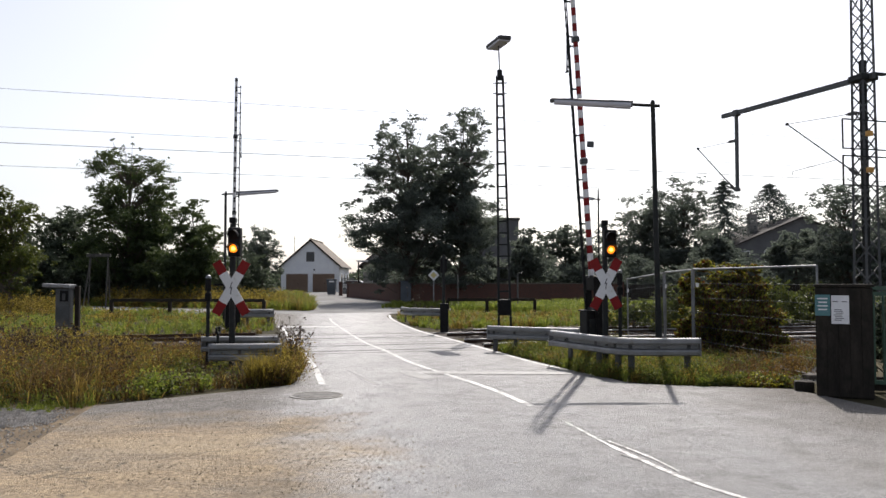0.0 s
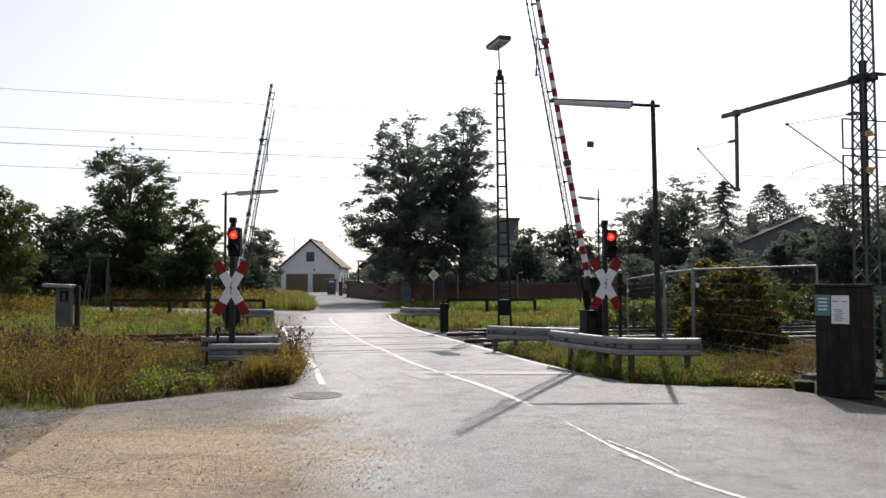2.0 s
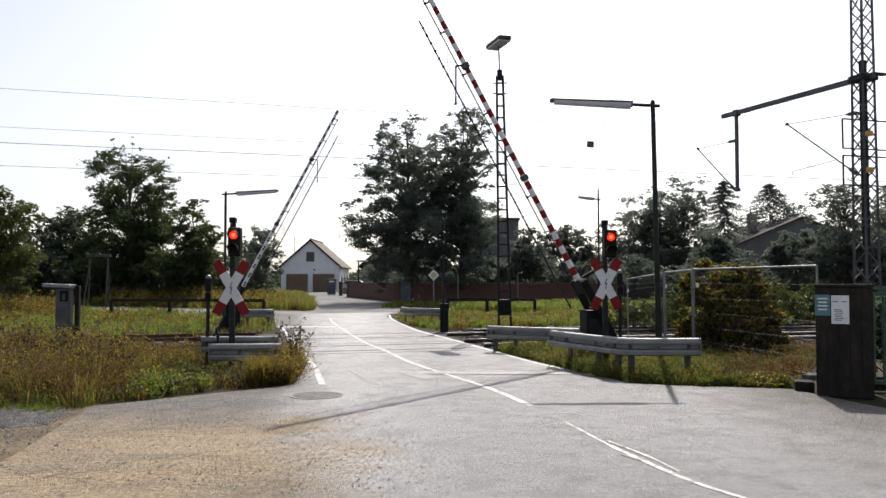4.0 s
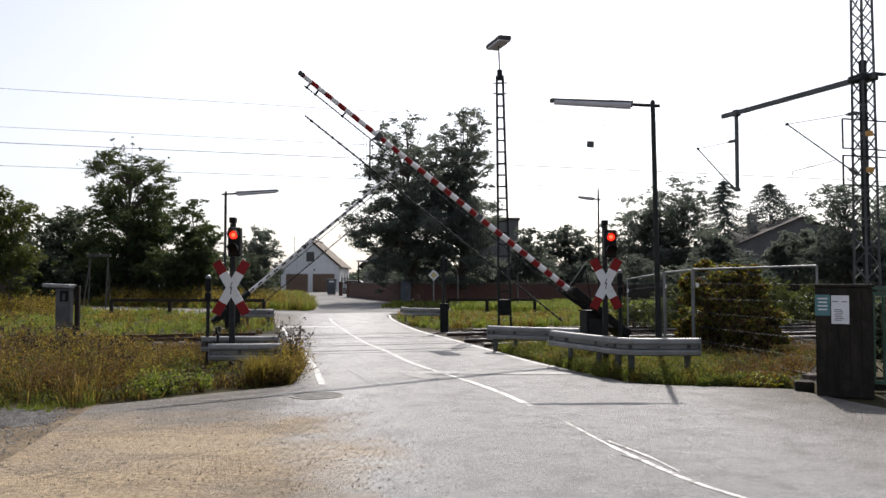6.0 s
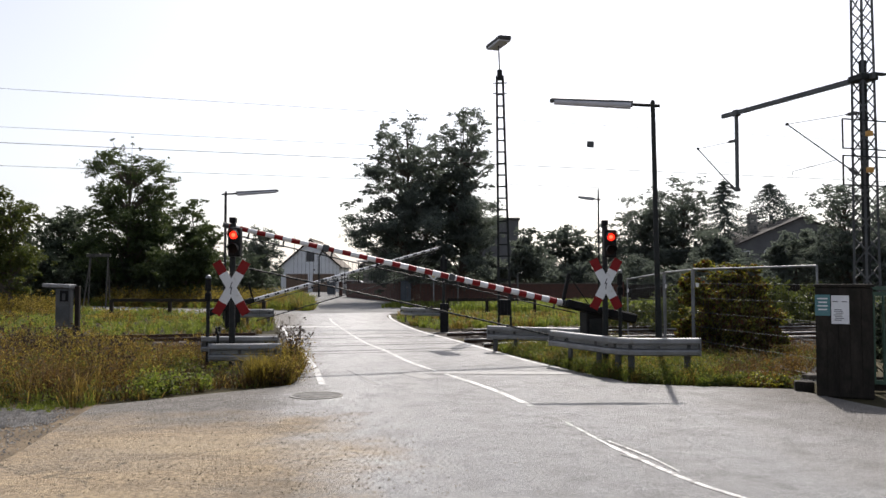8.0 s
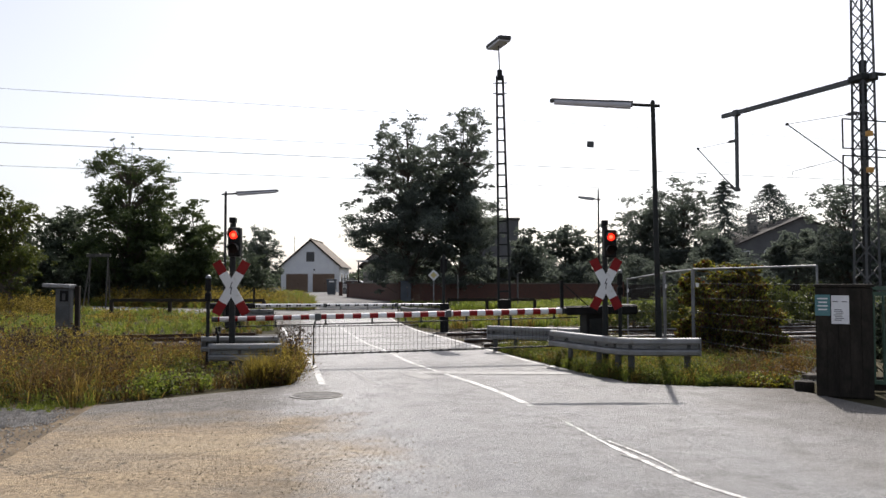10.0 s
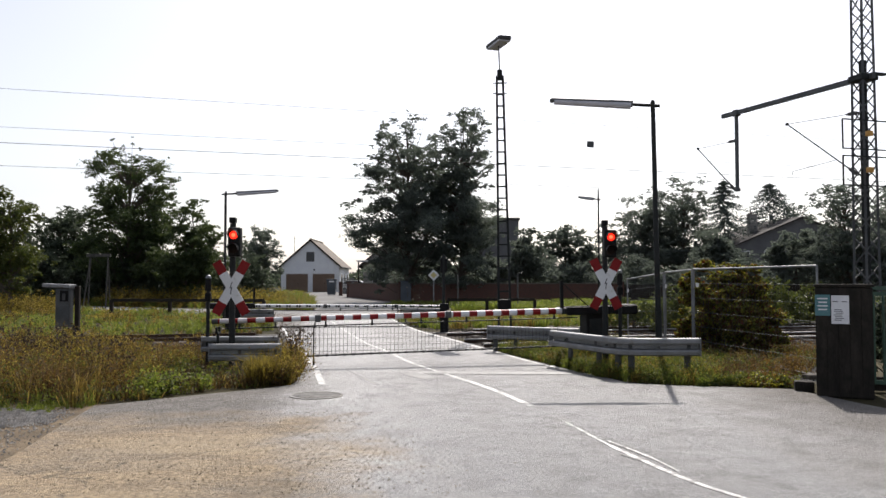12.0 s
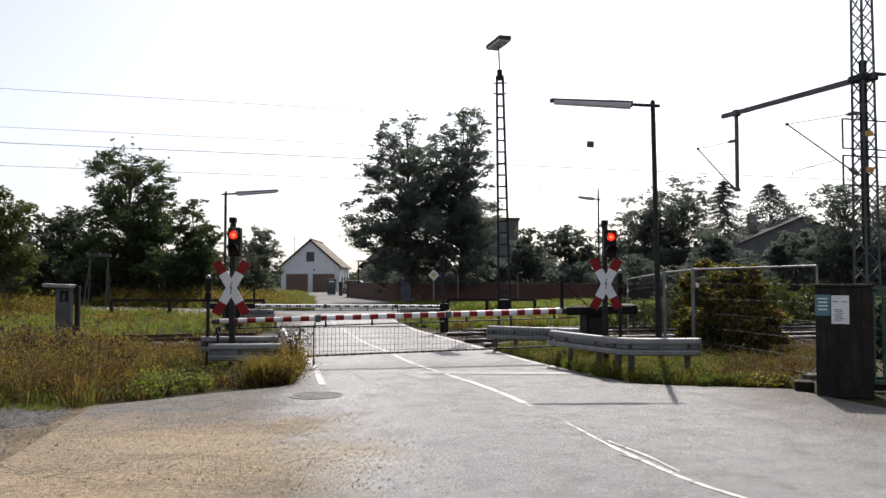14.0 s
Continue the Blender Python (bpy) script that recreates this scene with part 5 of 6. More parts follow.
# ---- smaller things ----
def build_notice_cabinet(x, y, turn):
    c = thing("switch_cabinet", "stained dark brown cabinet with two notices on it", "cabinet", pose(x, y, 0, 0, 0, turn))
    part("body", Shape().box((0, 0, 0.76), (0.708, 0.62, 1.52), bevel=0.02), "cabinet", c)
    part("top_plate", Shape().box((0, 0, 1.54), (0.74, 0.66, 0.04), bevel=0.01), "cabinet", c)
    for i in range(5):
        part("board", Shape().box((-0.283 + i * 0.1415, -0.314, 0.76), (0.137, 0.012, 1.48), bevel=0.003), "cabinet", c)
    blue = part("blue_notice", Shape().box((-0.262, -0.327, 1.27), (0.19, 0.008, 0.29)), "teal", c, "faded teal notice")
    for i in range(4):
        part("print_bar", Shape().box((-0.262, -0.333, 1.36 - i * 0.05), (0.13 - 0.02 * (i % 2), 0.003, 0.018)), "paper", blue)
    white = part("white_notice", Shape().box((-0.045, -0.327, 1.21), (0.22, 0.008, 0.39)), "paper", c, "white printed notice")
    for i in range(7):
        part("print_bar", Shape().box((-0.075 + 0.01 * (i % 3), -0.333, 1.21 - i * 0.024), (0.09 + 0.02 * (i % 2), 0.003, 0.009)), "ink", white)
    for dx in (-0.06, 0.05):
        part("print_bar", Shape().box((-0.045 + dx, -0.333, 1.32), (0.06, 0.003, 0.012)), "ink", white)
    stone = thing("kerb_block", "loose dark concrete block beside the brown cabinet", "block", pose(x - 0.38, y + 0.42, 0.0, 0, 0, turn + 6))
    part("block", Shape().box((0, 0, 0.08), (0.26, 0.22, 0.15), bevel=0.02), "cabinet", stone)
    g = thing("green_gate", "dark green steel bar gate behind the brown cabinet", "gate", pose(x + 0.45, y + 0.35, 0, 0, 0, -12))
    part("gate_frame", Shape().box((1.2, 0, 1.42), (2.4, 0.05, 0.06)).box((1.2, 0, 0.15), (2.4, 0.05, 0.06)).box((0.03, 0, 0.78), (0.06, 0.06, 1.56)), "green_steel", g)
    for i in range(18):
        part("bar", Shape().tube((0.15 + i * 0.13, 0, 0.15), (0.15 + i * 0.13, 0, 1.42), 0.02, n=8), "green_steel", g)
    part("kick_board", Shape().box((1.2, 0.05, 0.12), (2.4, 0.04, 0.2), bevel=0.006), "timber", g, "dark timber board")
    part("top_rail", Shape().box((1.2, 0, 1.5), (2.4, 0.06, 0.05)), "green_steel", g)


def build_telephone(x, y):
    p = thing("telephone_box", "grey steel telephone box with a flat roof on a post", "telephone box", pose(x, y, 0))
    part("post", Shape().box((0.24, 0.06, 0.75), (0.09, 0.09, 1.5), bevel=0.012), "timber", p)
    body = part("body", Shape().box((0.02, -0.05, 1.06), (0.28, 0.2, 0.78), bevel=0.012), "grey_steel", p)
    part("opening", Shape().box((0.06, -0.156, 1.3), (0.17, 0.012, 0.22), bevel=0.004), "black", body)
    part("handset", Shape().box((0.06, -0.17, 1.28), (0.06, 0.03, 0.14), bevel=0.01), "rubber", body)
    part("door", Shape().box((0.02, -0.153, 0.9), (0.24, 0.01, 0.42), bevel=0.003), "grey_steel", body)
    part("conduit", Shape().tube((0.2, 0.0, 0.1), (0.2, 0.0, 0.7), 0.03, n=8), "dark_steel", p)
    part("roof", Shape().box((-0.16, -0.05, 1.5), (0.56, 0.3, 0.075), pose(0, 0, 0, 0, 2.5, 0), 0.012), "galvanised", p, "flat pale roof slab")


def build_priority_sign(x, y):
    s = thing("priority_sign", "yellow and white diamond priority sign on a thin post", "road sign", pose(x, y, rise(y)))
    part("post", Shape().tube((0, 0, 0), (0, 0, 2.2), 0.04, n=10), "galvanised", s)
    m = pose(0, -0.06, 1.95, 0, 45, 0)
    part("plate", Shape().box((0, 0, 0), (0.52, 0.015, 0.52), m), "white", s)
    part("face", Shape().box((0, -0.012, 0), (0.3, 0.008, 0.3), m), "yellow", s, "yellow face")


def build_swing(x, y):
    f = thing("swing_frame", "old grey wooden swing frame in the meadow", "swing frame", pose(x, y, rise(y), 0, 0, 8))
    part("top_beam", Shape().bar((-0.7, 0, 3.08), (0.62, 0, 3.1), 0.15, 0.18), "weathered", f)
    for e, d in ((-1, -0.5), (-1, 0.5), (1, -0.5), (1, 0.5)):
        part("leg", Shape().tube((e * 0.62 - 0.1, d, 0), (e * 0.48, 0, 3.05), 0.035, n=8), "weathered", f)


def build_bin(x, y):
    b = thing("waste_bin", "dark blue-grey wheeled bin with a pale paper on it", "bin", pose(x, y, rise(y)))
    part("body", Shape().add([(sx * w, sy * w, z) for z, w in ((0.1, 0.36), (1.55, 0.45)) for sx, sy in ((-1, -1), (1, -1), (1, 1), (-1, 1))], [(0, 1, 5, 4), (1, 2, 6, 5), (2, 3, 7, 6), (3, 0, 4, 7), (3, 2, 1, 0), (4, 5, 6, 7)]), "blue_grey", b)
    part("lid", Shape().box((0, 0, 1.6), (0.98, 0.98, 0.1), bevel=0.03), "blue_grey", b)
    part("paper", Shape().box((0.05, -0.47, 1.4), (0.5, 0.02, 0.14)), "paper", b, "pale strip")


def build_signal_back(x, y):
    """A crossing signal for the other direction, of which only the dark back is seen."""
    s = thing("crossing_signal", "dark crossing signal seen from behind, on a thick base", "crossing signal", pose(x, y, 0), "crossing signals")
    part("post", Shape().tube((0, 0, 0), (0, 0, 2.45), 0.05, n=12), "dark_steel", s)
    part("lamp_box", Shape().box((0, 0.06, 2.1), (0.2, 0.2, 0.46), bevel=0.03), "black", s)
    part("base_box", Shape().box((0.02, 0, 0.45), (0.26, 0.24, 0.9), bevel=0.02), "black", s)


def build_pebbles(seed):
    """Loose grit and small stones on the forecourt."""
    r = np.random.default_rng(seed)
    n = 60000
    y = r.uniform(3.2, 11.0, n)
    x = r.uniform(-9.0, 1.6, n)
    keep = (x < 1.35 - 0.21 * y + r.normal(size=n) * 0.35) & ((y < 9.8) | (r.uniform(0, 1, n) < 0.12)) & ~((x < -4.3) & (y > 8.2))
    x, y = x[keep], y[keep]
    k = len(x)
    size = r.uniform(0.002, 0.0055, k) * r.choice([1.0, 1.0, 1.0, 1.0, 1.0, 2.2], k)
    corner = np.array([(1, 0, 0), (0, 1, 0), (-1, 0, 0), (0, -1, 0), (0, 0, 0.8)], float)
    tri = np.array([(0, 1, 4), (1, 2, 4), (2, 3, 4), (3, 0, 4)])
    p = corner[None] * size[:, None, None] * r.uniform(0.6, 1.4, (k, 5, 1)) + np.stack([x, y, np.full(k, 0.019)], 1)[:, None]
    tagged(new("loose_grit", soup("loose_grit", p[:, tri].reshape(-1, 3), 3, "pebble")), "loose grit and small stones on the forecourt", "gravel", "", "stuff")


def build_loose_stones(seed):
    """Single dark stones strewn over the forecourt."""
    r = np.random.default_rng(seed)
    n = 5000
    y, x = r.uniform(4.0, 11.0, n), r.uniform(-7.0, 1.0, n)
    keep = (x < 1.0 - 0.2 * y + r.normal(size=n) * 0.4) & (x > -0.55 * y - 0.2) & ~((x < -4.2) & (y > 8.4))
    x, y = x[keep], y[keep]
    k = len(x)
    size = r.uniform(0.002, 0.005, k) * r.choice([1.0, 1.0, 1.0, 1.0, 1.0, 1.0, 2.2], k)
    corner = np.array([(1, 0, 0), (0, 1, 0), (-1, 0, 0), (0, -1, 0), (0, 0, 1.0)], float)
    tri = np.array([(0, 1, 4), (1, 2, 4), (2, 3, 4), (3, 0, 4)])
    p = corner[None] * size[:, None, None] * r.uniform(0.6, 1.4, (k, 5, 1)) + np.stack([x, y, np.full(k, 0.02)], 1)[:, None]
    tagged(new("loose_stones", soup("loose_stones", p[:, tri].reshape(-1, 3), 3, "ballast")), "single dark stones strewn over the forecourt", "stones", "", "stuff")


def build_gravel(seed, outline, n, label):
    """Coarse grey gravel within an outline."""
    r = np.random.default_rng(seed)
    xs, ys = [p[0] for p in outline], [p[1] for p in outline]
    x, y = r.uniform(min(xs), max(xs), n), r.uniform(min(ys), max(ys), n)
    keep = inside(outline, x + r.normal(size=n) * 0.15, y + r.normal(size=n) * 0.1)
    x, y = x[keep], y[keep]
    k = len(x)
    size = r.uniform(0.006, 0.019, k)
    corner = np.array([(1, 0, 0), (0, 1, 0), (-1, 0, 0), (0, -1, 0), (0, 0, 0.9)], float)
    tri = np.array([(0, 1, 4), (1, 2, 4), (2, 3, 4), (3, 0, 4)])
    p = corner[None] * size[:, None, None] * r.uniform(0.6, 1.4, (k, 5, 1)) + np.stack([x, y, np.full(k, 0.018)], 1)[:, None]
    tagged(new("coarse_gravel", soup("coarse_gravel", p[:, tri].reshape(-1, 3), 3, "gravel")), label, "gravel", "", "stuff")


def build_pipe_post(x, y, height, hook, label):
    p = thing("pipe_post", label, "post", pose(x, y, rise(y)))
    s = Shape().tube((0, 0, 0), (0, 0, height), 0.045, n=10)
    if hook:
        s.tube((0, 0, height), (0.1, 0, height + 0.12), 0.045, n=10).tube((0.1, 0, height + 0.12), (0.24, 0, height + 0.08), 0.045, n=10)
    part("pipe", s, "dark_grey", p)
    part("collar", Shape().tube((0, 0, 0), (0, 0, 0.1), 0.09, n=10), "concrete", p)


def build_garden_gate(x, y):
    g = thing("garden_gate", "pale steel bar garden gate between brick pillars", "gate", pose(x, y, rise(y)))
    for e in (-0.75, 0.75):
        part("pillar", Shape().box((e, 0, 0.7), (0.34, 0.34, 1.4), bevel=0.02), "brick", g)
    part("gate_frame", Shape().box((0, 0, 1.7), (1.16, 0.05, 0.06)).box((0, 0, 0.2), (1.16, 0.05, 0.06)), "galvanised", g)
    for i in range(9):
        part("bar", Shape().box((-0.52 + i * 0.13, 0, 0.95), (0.05, 0.03, 1.5)), "galvanised", g)


# ---- put everything in place ----
build_pebbles(5)
build_loose_stones(8)
build_gravel(6, [(-9.5, 8.7), (-4.9, 8.8), (-4.35, 9.0), (-4.75, 9.85), (-5.5, 10.05), (-9.5, 10.1)], 24000, "coarse grey gravel at the foot of the verge")
build_gravel(9, [(-7, 6.8), (-3.95, 7.0), (-4.3, 9.0), (-7, 9.0)], 2200, "scattered gravel on the dirt beside the paving")
build_gravel(7, [(4.9, 12.4), (5.6, 12.4), (7.2, 15.2), (8.2, 18.4), (6.9, 18.0), (5.6, 14.6)], 26000, "pale gravel among dry weeds behind the site fence")
rng = np.random.default_rng(7)
build_ground()
build_roads()
build_track("track_near", 0.67, 19.85)
build_track("track_far", 0.67 - 4.05 * math.sin(radians(TRACK_TURN)), 19.85 + 4.05 * math.cos(radians(TRACK_TURN)))
build_stones(rng)
build_barrier(NEAR_PIVOT, NEAR_TURN, 7.43, True, "red and white striped barrier boom with a hanging grille")
build_barrier(FAR_PIVOT, FAR_TURN, 7.43, False, "pale barrier boom seen from behind with a hanging grille")
build_signal(-3.79, 14.4, 1.48, 2.3, 1.08, 60.0, "red and white cross under a two-lamp signal, beside a guardrail")
build_signal(3.08, 15.2, 1.55, 2.31, 1.04, 62.5, "red and white cross under a two-lamp signal, beside the barrier drive")
build_boom_rest(-4.12, 14.68, 0.76)
build_bell(-4.4, 15.0, 1.72)
build_bell(3.45, 15.6, 1.83)
build_guardrail([(2.06, 15.1), (2.6, 13.8), (3.04, 13.05), (4.15, 13.0)], 0.68, [0.12, 0.34, 0.5, 0.66, 0.9], "galvanised guardrail bent round the verge on short posts")
build_guardrail([(1.04, 18.1), (1.75, 17.6), (2.9, 16.95)], 0.6, [0.08, 0.45, 0.9], "galvanised guardrail beside the tracks on short posts")
build_guardrail([(-3.92, 13.5), (-3.3, 13.52), (-2.75, 13.6)], 0.55, [0.4], "short galvanised guardrail in tall dry grass")
build_guardrail([(-4.5, 15.0), (-3.8, 15.05), (-3.1, 15.1)], 0.57, [0.2, 0.8], "short galvanised guardrail behind the cross post")
build_guardrail([(-7.1, 28.0), (-6.4, 28.1), (-6.0, 28.3)], 0.62, [0.2, 0.8], "short galvanised guardrail on the far verge")
build_guardrail([(-1.6, 31.5), (-1.2, 30.2), (0.05, 29.4)], 0.6, [0.1, 0.5, 0.9], "short bent galvanised guardrail on the far verge")
build_street_lamp(4.02, 14.9, 4.95, 0.45, -1.5, -0.9, "grey street lamp with a long tubular luminaire")
build_street_lamp(7.8, 40, 5.75, 0.25, -0.75, 0.0, "slim far street lamp with a short luminaire", 0.5)
build_signal_back(0.02, 25.1)
build_street_lamp(-7.75, 28.4, 4.75, 0.45, 1.45, 0.0, "grey street lamp with a long tubular luminaire")
build_ladder_mast(2.04, 26.4)
build_lattice_mast(10.66, 20.1)
build_wires()
build_pipe_fence([(-14.4, 34.8), (-11.8, 34.6), (-9.4, 34.3), (-7.6, 34.0)], 0.78, "low dark timber rail on posts along the meadow")
build_pipe_fence([(0.2, 35.5), (1.95, 35.6), (4.1, 35.8)], 0.78, "low dark timber rail on posts along the meadow")
build_mesh_fence(5.33, 17.0, 6.08, 13.0, 0.0, "galvanised mesh site fence panel before an autumn bush")
build_mesh_fence(5.27, 18.95, 5.32, 17.06, -0.04, "narrow galvanised mesh site fence panel beside the lamp pole", -1.0)
build_mesh_fence(5.2, 22.5, 5.26, 19.0, -0.19, "galvanised mesh site fence panel leaning in the verge", -2.2)
build_notice_cabinet(5.62, 11.25, -25)
build_telephone(-7.75, 16.4)
build_priority_sign(-0.6, 51.5)
build_swing(-20.0, 46.5)
build_pipe_post(4.2, 45, 1.95, True, "grey pipe post with a bent top in the meadow")
build_pipe_post(0.86, 46, 2.0, False, "plain grey pipe post in the meadow")
build_garden_gate(-9.35, 79)
build_garage(-16.6, 100)
build_bin(-11.0, 79)
build_garden_wall()
build_car(-9.9, 92)
build_house(-4.4, 84, 0, 8, 10, 3.2, 6.6, "facade_warm", "slate", "grey house with a dark roof behind the trees", None, True)
build_block(5.05, 86)
build_house(41.4, 92, 4, 17, 13, 5.2, 8.7, "facade_dark", "slate", "large house with a low dark roof among trees", (-4.0, 4.0, 6.3, 9.3))

# many of the far crowns use leaves with distance haze in their colour
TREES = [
    ("tall dark broadleaf tree with an open feathery crown", -2.5, 58.5, "leaf_hazed", 42000, 0.24, 0.26,
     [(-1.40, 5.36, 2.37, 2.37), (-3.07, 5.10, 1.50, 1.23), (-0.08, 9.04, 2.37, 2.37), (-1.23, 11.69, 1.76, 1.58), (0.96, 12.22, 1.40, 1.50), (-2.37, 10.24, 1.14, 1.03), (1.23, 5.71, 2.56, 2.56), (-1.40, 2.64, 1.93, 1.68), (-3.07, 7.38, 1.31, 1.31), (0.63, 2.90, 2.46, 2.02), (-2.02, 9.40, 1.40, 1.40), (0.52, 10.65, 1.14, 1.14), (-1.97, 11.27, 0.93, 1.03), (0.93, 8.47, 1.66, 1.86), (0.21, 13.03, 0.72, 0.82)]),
    ("tall dark broadleaf tree with a narrow upright crown", 1.42, 59.5, "leaf_hazed", 40000, 0.24, 0.24,
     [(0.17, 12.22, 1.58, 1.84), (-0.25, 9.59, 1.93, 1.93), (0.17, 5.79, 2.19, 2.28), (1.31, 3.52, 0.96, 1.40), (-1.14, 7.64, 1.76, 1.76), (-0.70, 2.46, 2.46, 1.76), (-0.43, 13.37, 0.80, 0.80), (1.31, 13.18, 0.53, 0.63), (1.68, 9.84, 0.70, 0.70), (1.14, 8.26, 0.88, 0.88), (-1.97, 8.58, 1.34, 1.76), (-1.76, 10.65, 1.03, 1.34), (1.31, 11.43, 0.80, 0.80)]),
    ("tall broad green tree at the edge of a thicket", -21.7, 55, "leaf_green", 44000, 0.2, 0.25,
     [(0.2, 8.1, 2.1, 2.1), (-0.5, 10.0, 1.2, 1.2), (1.6, 9.0, 1.2, 1.2), (-1.5, 8.1, 1.2, 1.2), (0.2, 5.4, 2.4, 2.4), (2.1, 5.0, 1.5, 2.3), (-1.2, 3.4, 1.9, 1.9), (0.9, 2.6, 2.3, 1.7), (-2.0, 5.4, 1.2, 1.2), (-1.7, 7.0, 1.1, 1.3), (-2.1, 3.9, 1.4, 1.8), (2.1, 7.2, 0.9, 1.3), (0.1, 9.3, 1.2, 1.1), (-0.45, 11.1, 0.6, 0.75)]),
    ("light green shrub-like tree at the end of a thicket", -16.3, 52, "leaf_green", 22000, 0.19, 0.15,
     [(-0.2, 5.7, 1.3, 1.3), (0.8, 4.2, 1.2, 1.2), (-0.6, 3.1, 1.8, 1.8), (1.4, 2.7, 1.0, 1.4), (0.2, 2.2, 1.8, 1.3), (-1.3, 5.2, 1.0, 1.0)]),
    ("dense dark tree in a thicket", -27.8, 58, "leaf_dark", 24000, 0.21, 0.15,
     [(0.2, 5.1, 1.9, 1.9), (-1.5, 4.7, 1.4, 1.4), (1.6, 5.5, 1.3, 1.4), (0.2, 2.7, 2.5, 1.9), (-1.9, 2.7, 1.8, 1.8), (2.2, 2.7, 1.8, 1.8)]),
    ("yellow-green leafy tree at the edge of the meadow", -21.6, 40, "leaf_bush", 20000, 0.15, 0.15,
     [(0.0, 4.8, 1.1, 1.1), (0.9, 2.8, 1.1, 1.0), (-0.4, 3.0, 1.2, 1.2), (-1.7, 3.5, 1.4, 1.4), (0.3, 1.8, 1.2, 0.8), (-1.4, 5.5, 1.1, 1.1)]),
    ("small rounded dark tree by the garage", -19.4, 86, "leaf_hazed", 12000, 0.24, 0.15,
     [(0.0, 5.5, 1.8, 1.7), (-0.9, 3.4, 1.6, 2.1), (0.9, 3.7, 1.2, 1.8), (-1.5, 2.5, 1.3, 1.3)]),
    ("dark bushy tree under the tall pair", 5.9, 64, "leaf_hazed", 14000, 0.22, 0.14,
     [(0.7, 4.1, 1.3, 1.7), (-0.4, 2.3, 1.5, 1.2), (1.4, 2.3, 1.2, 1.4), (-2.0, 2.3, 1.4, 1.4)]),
    ("leafy tree in the far row, haze put into its colour", 11.5, 75, "leaf_hazed", 20000, 0.25, 0.15,
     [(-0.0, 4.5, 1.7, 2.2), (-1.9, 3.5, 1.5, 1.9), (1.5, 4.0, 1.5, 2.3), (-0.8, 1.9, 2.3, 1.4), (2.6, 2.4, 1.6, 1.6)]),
    ("tall rounded tree in the hazy row", 24.6, 95, "leaf_hazed", 24000, 0.3, 0.2,
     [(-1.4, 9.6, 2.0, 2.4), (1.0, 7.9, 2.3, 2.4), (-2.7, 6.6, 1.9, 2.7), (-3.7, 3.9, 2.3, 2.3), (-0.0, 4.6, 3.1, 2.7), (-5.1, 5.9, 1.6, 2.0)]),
    ("tall broad tree in the hazy row", 27.6, 92, "leaf_hazed", 24000, 0.3, 0.22,
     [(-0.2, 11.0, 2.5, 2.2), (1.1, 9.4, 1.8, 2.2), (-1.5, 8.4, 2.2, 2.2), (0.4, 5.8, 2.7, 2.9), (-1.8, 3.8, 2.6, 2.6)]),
    ("open tree behind the low-roofed house, paled by painted haze", 44.2, 100, "leaf_hazed", 14000, 0.3, 0.18,
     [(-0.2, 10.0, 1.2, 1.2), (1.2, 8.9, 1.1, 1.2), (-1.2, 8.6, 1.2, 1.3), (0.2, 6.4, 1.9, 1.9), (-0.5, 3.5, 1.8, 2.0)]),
    ("low leafy trees before the houses", 27.1, 78, "leaf_hazed", 14000, 0.26, 0.14,
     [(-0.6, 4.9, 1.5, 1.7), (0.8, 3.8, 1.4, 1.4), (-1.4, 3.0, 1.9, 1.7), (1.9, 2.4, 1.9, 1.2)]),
    ("dark rounded tree beside the low-roofed house", 27.4, 62, "leaf_hazed", 18000, 0.22, 0.15,
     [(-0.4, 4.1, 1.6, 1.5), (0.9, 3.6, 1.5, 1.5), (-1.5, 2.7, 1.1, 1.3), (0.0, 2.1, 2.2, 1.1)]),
    ("tall dark tree behind the overhead line mast", 29.4, 58, "leaf_hazed", 24000, 0.22, 0.2,
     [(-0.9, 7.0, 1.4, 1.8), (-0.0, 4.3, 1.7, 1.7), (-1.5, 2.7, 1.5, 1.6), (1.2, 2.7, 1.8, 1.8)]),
    ("tall dark tree behind the overhead line mast", 33.6, 60, "leaf_hazed", 24000, 0.22, 0.22,
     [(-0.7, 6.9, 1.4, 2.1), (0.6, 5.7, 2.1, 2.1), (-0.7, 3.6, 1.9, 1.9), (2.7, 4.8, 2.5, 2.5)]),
]
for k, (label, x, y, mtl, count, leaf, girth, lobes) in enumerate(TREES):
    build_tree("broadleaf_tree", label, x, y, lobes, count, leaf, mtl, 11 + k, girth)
SHRUBS = [(-30.5, 55.5), (-27.4, 55), (-24.2, 54.5), (-21.4, 55), (-18.4, 54), (-31.0, 56), (-28.0, 58), (-25.0, 57), (-22.0, 57.5), (-19.0, 56), (-16.4, 55), (-14.6, 58), (-3.3, 70), (-0.5, 69), (2.5, 70), (5.5, 69), (8.5, 70), (11.5, 71), (14.5, 70), (17.5, 72), (20.5, 71),
          (23.5, 73), (26.5, 70), (29.5, 71), (32.5, 70), (35.5, 69), (38.5, 70), (41.5, 69), (44.5, 70)]
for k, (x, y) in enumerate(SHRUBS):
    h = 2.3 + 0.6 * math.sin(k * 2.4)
    # shrubs right of the driveway get the leaves with painted haze
    build_tree("shrub", "dense dark green shrub in the undergrowth below trees", x, y, [(-0.9, h * 0.6, 1.3, h * 0.6), (0.9, h * 0.55, 1.4, h * 0.62), (0.1, h, 1.2, h * 0.5)], 5600, 0.22, "leaf_dark" if x < -10 else "leaf_hazed", 200 + k, 0.06)
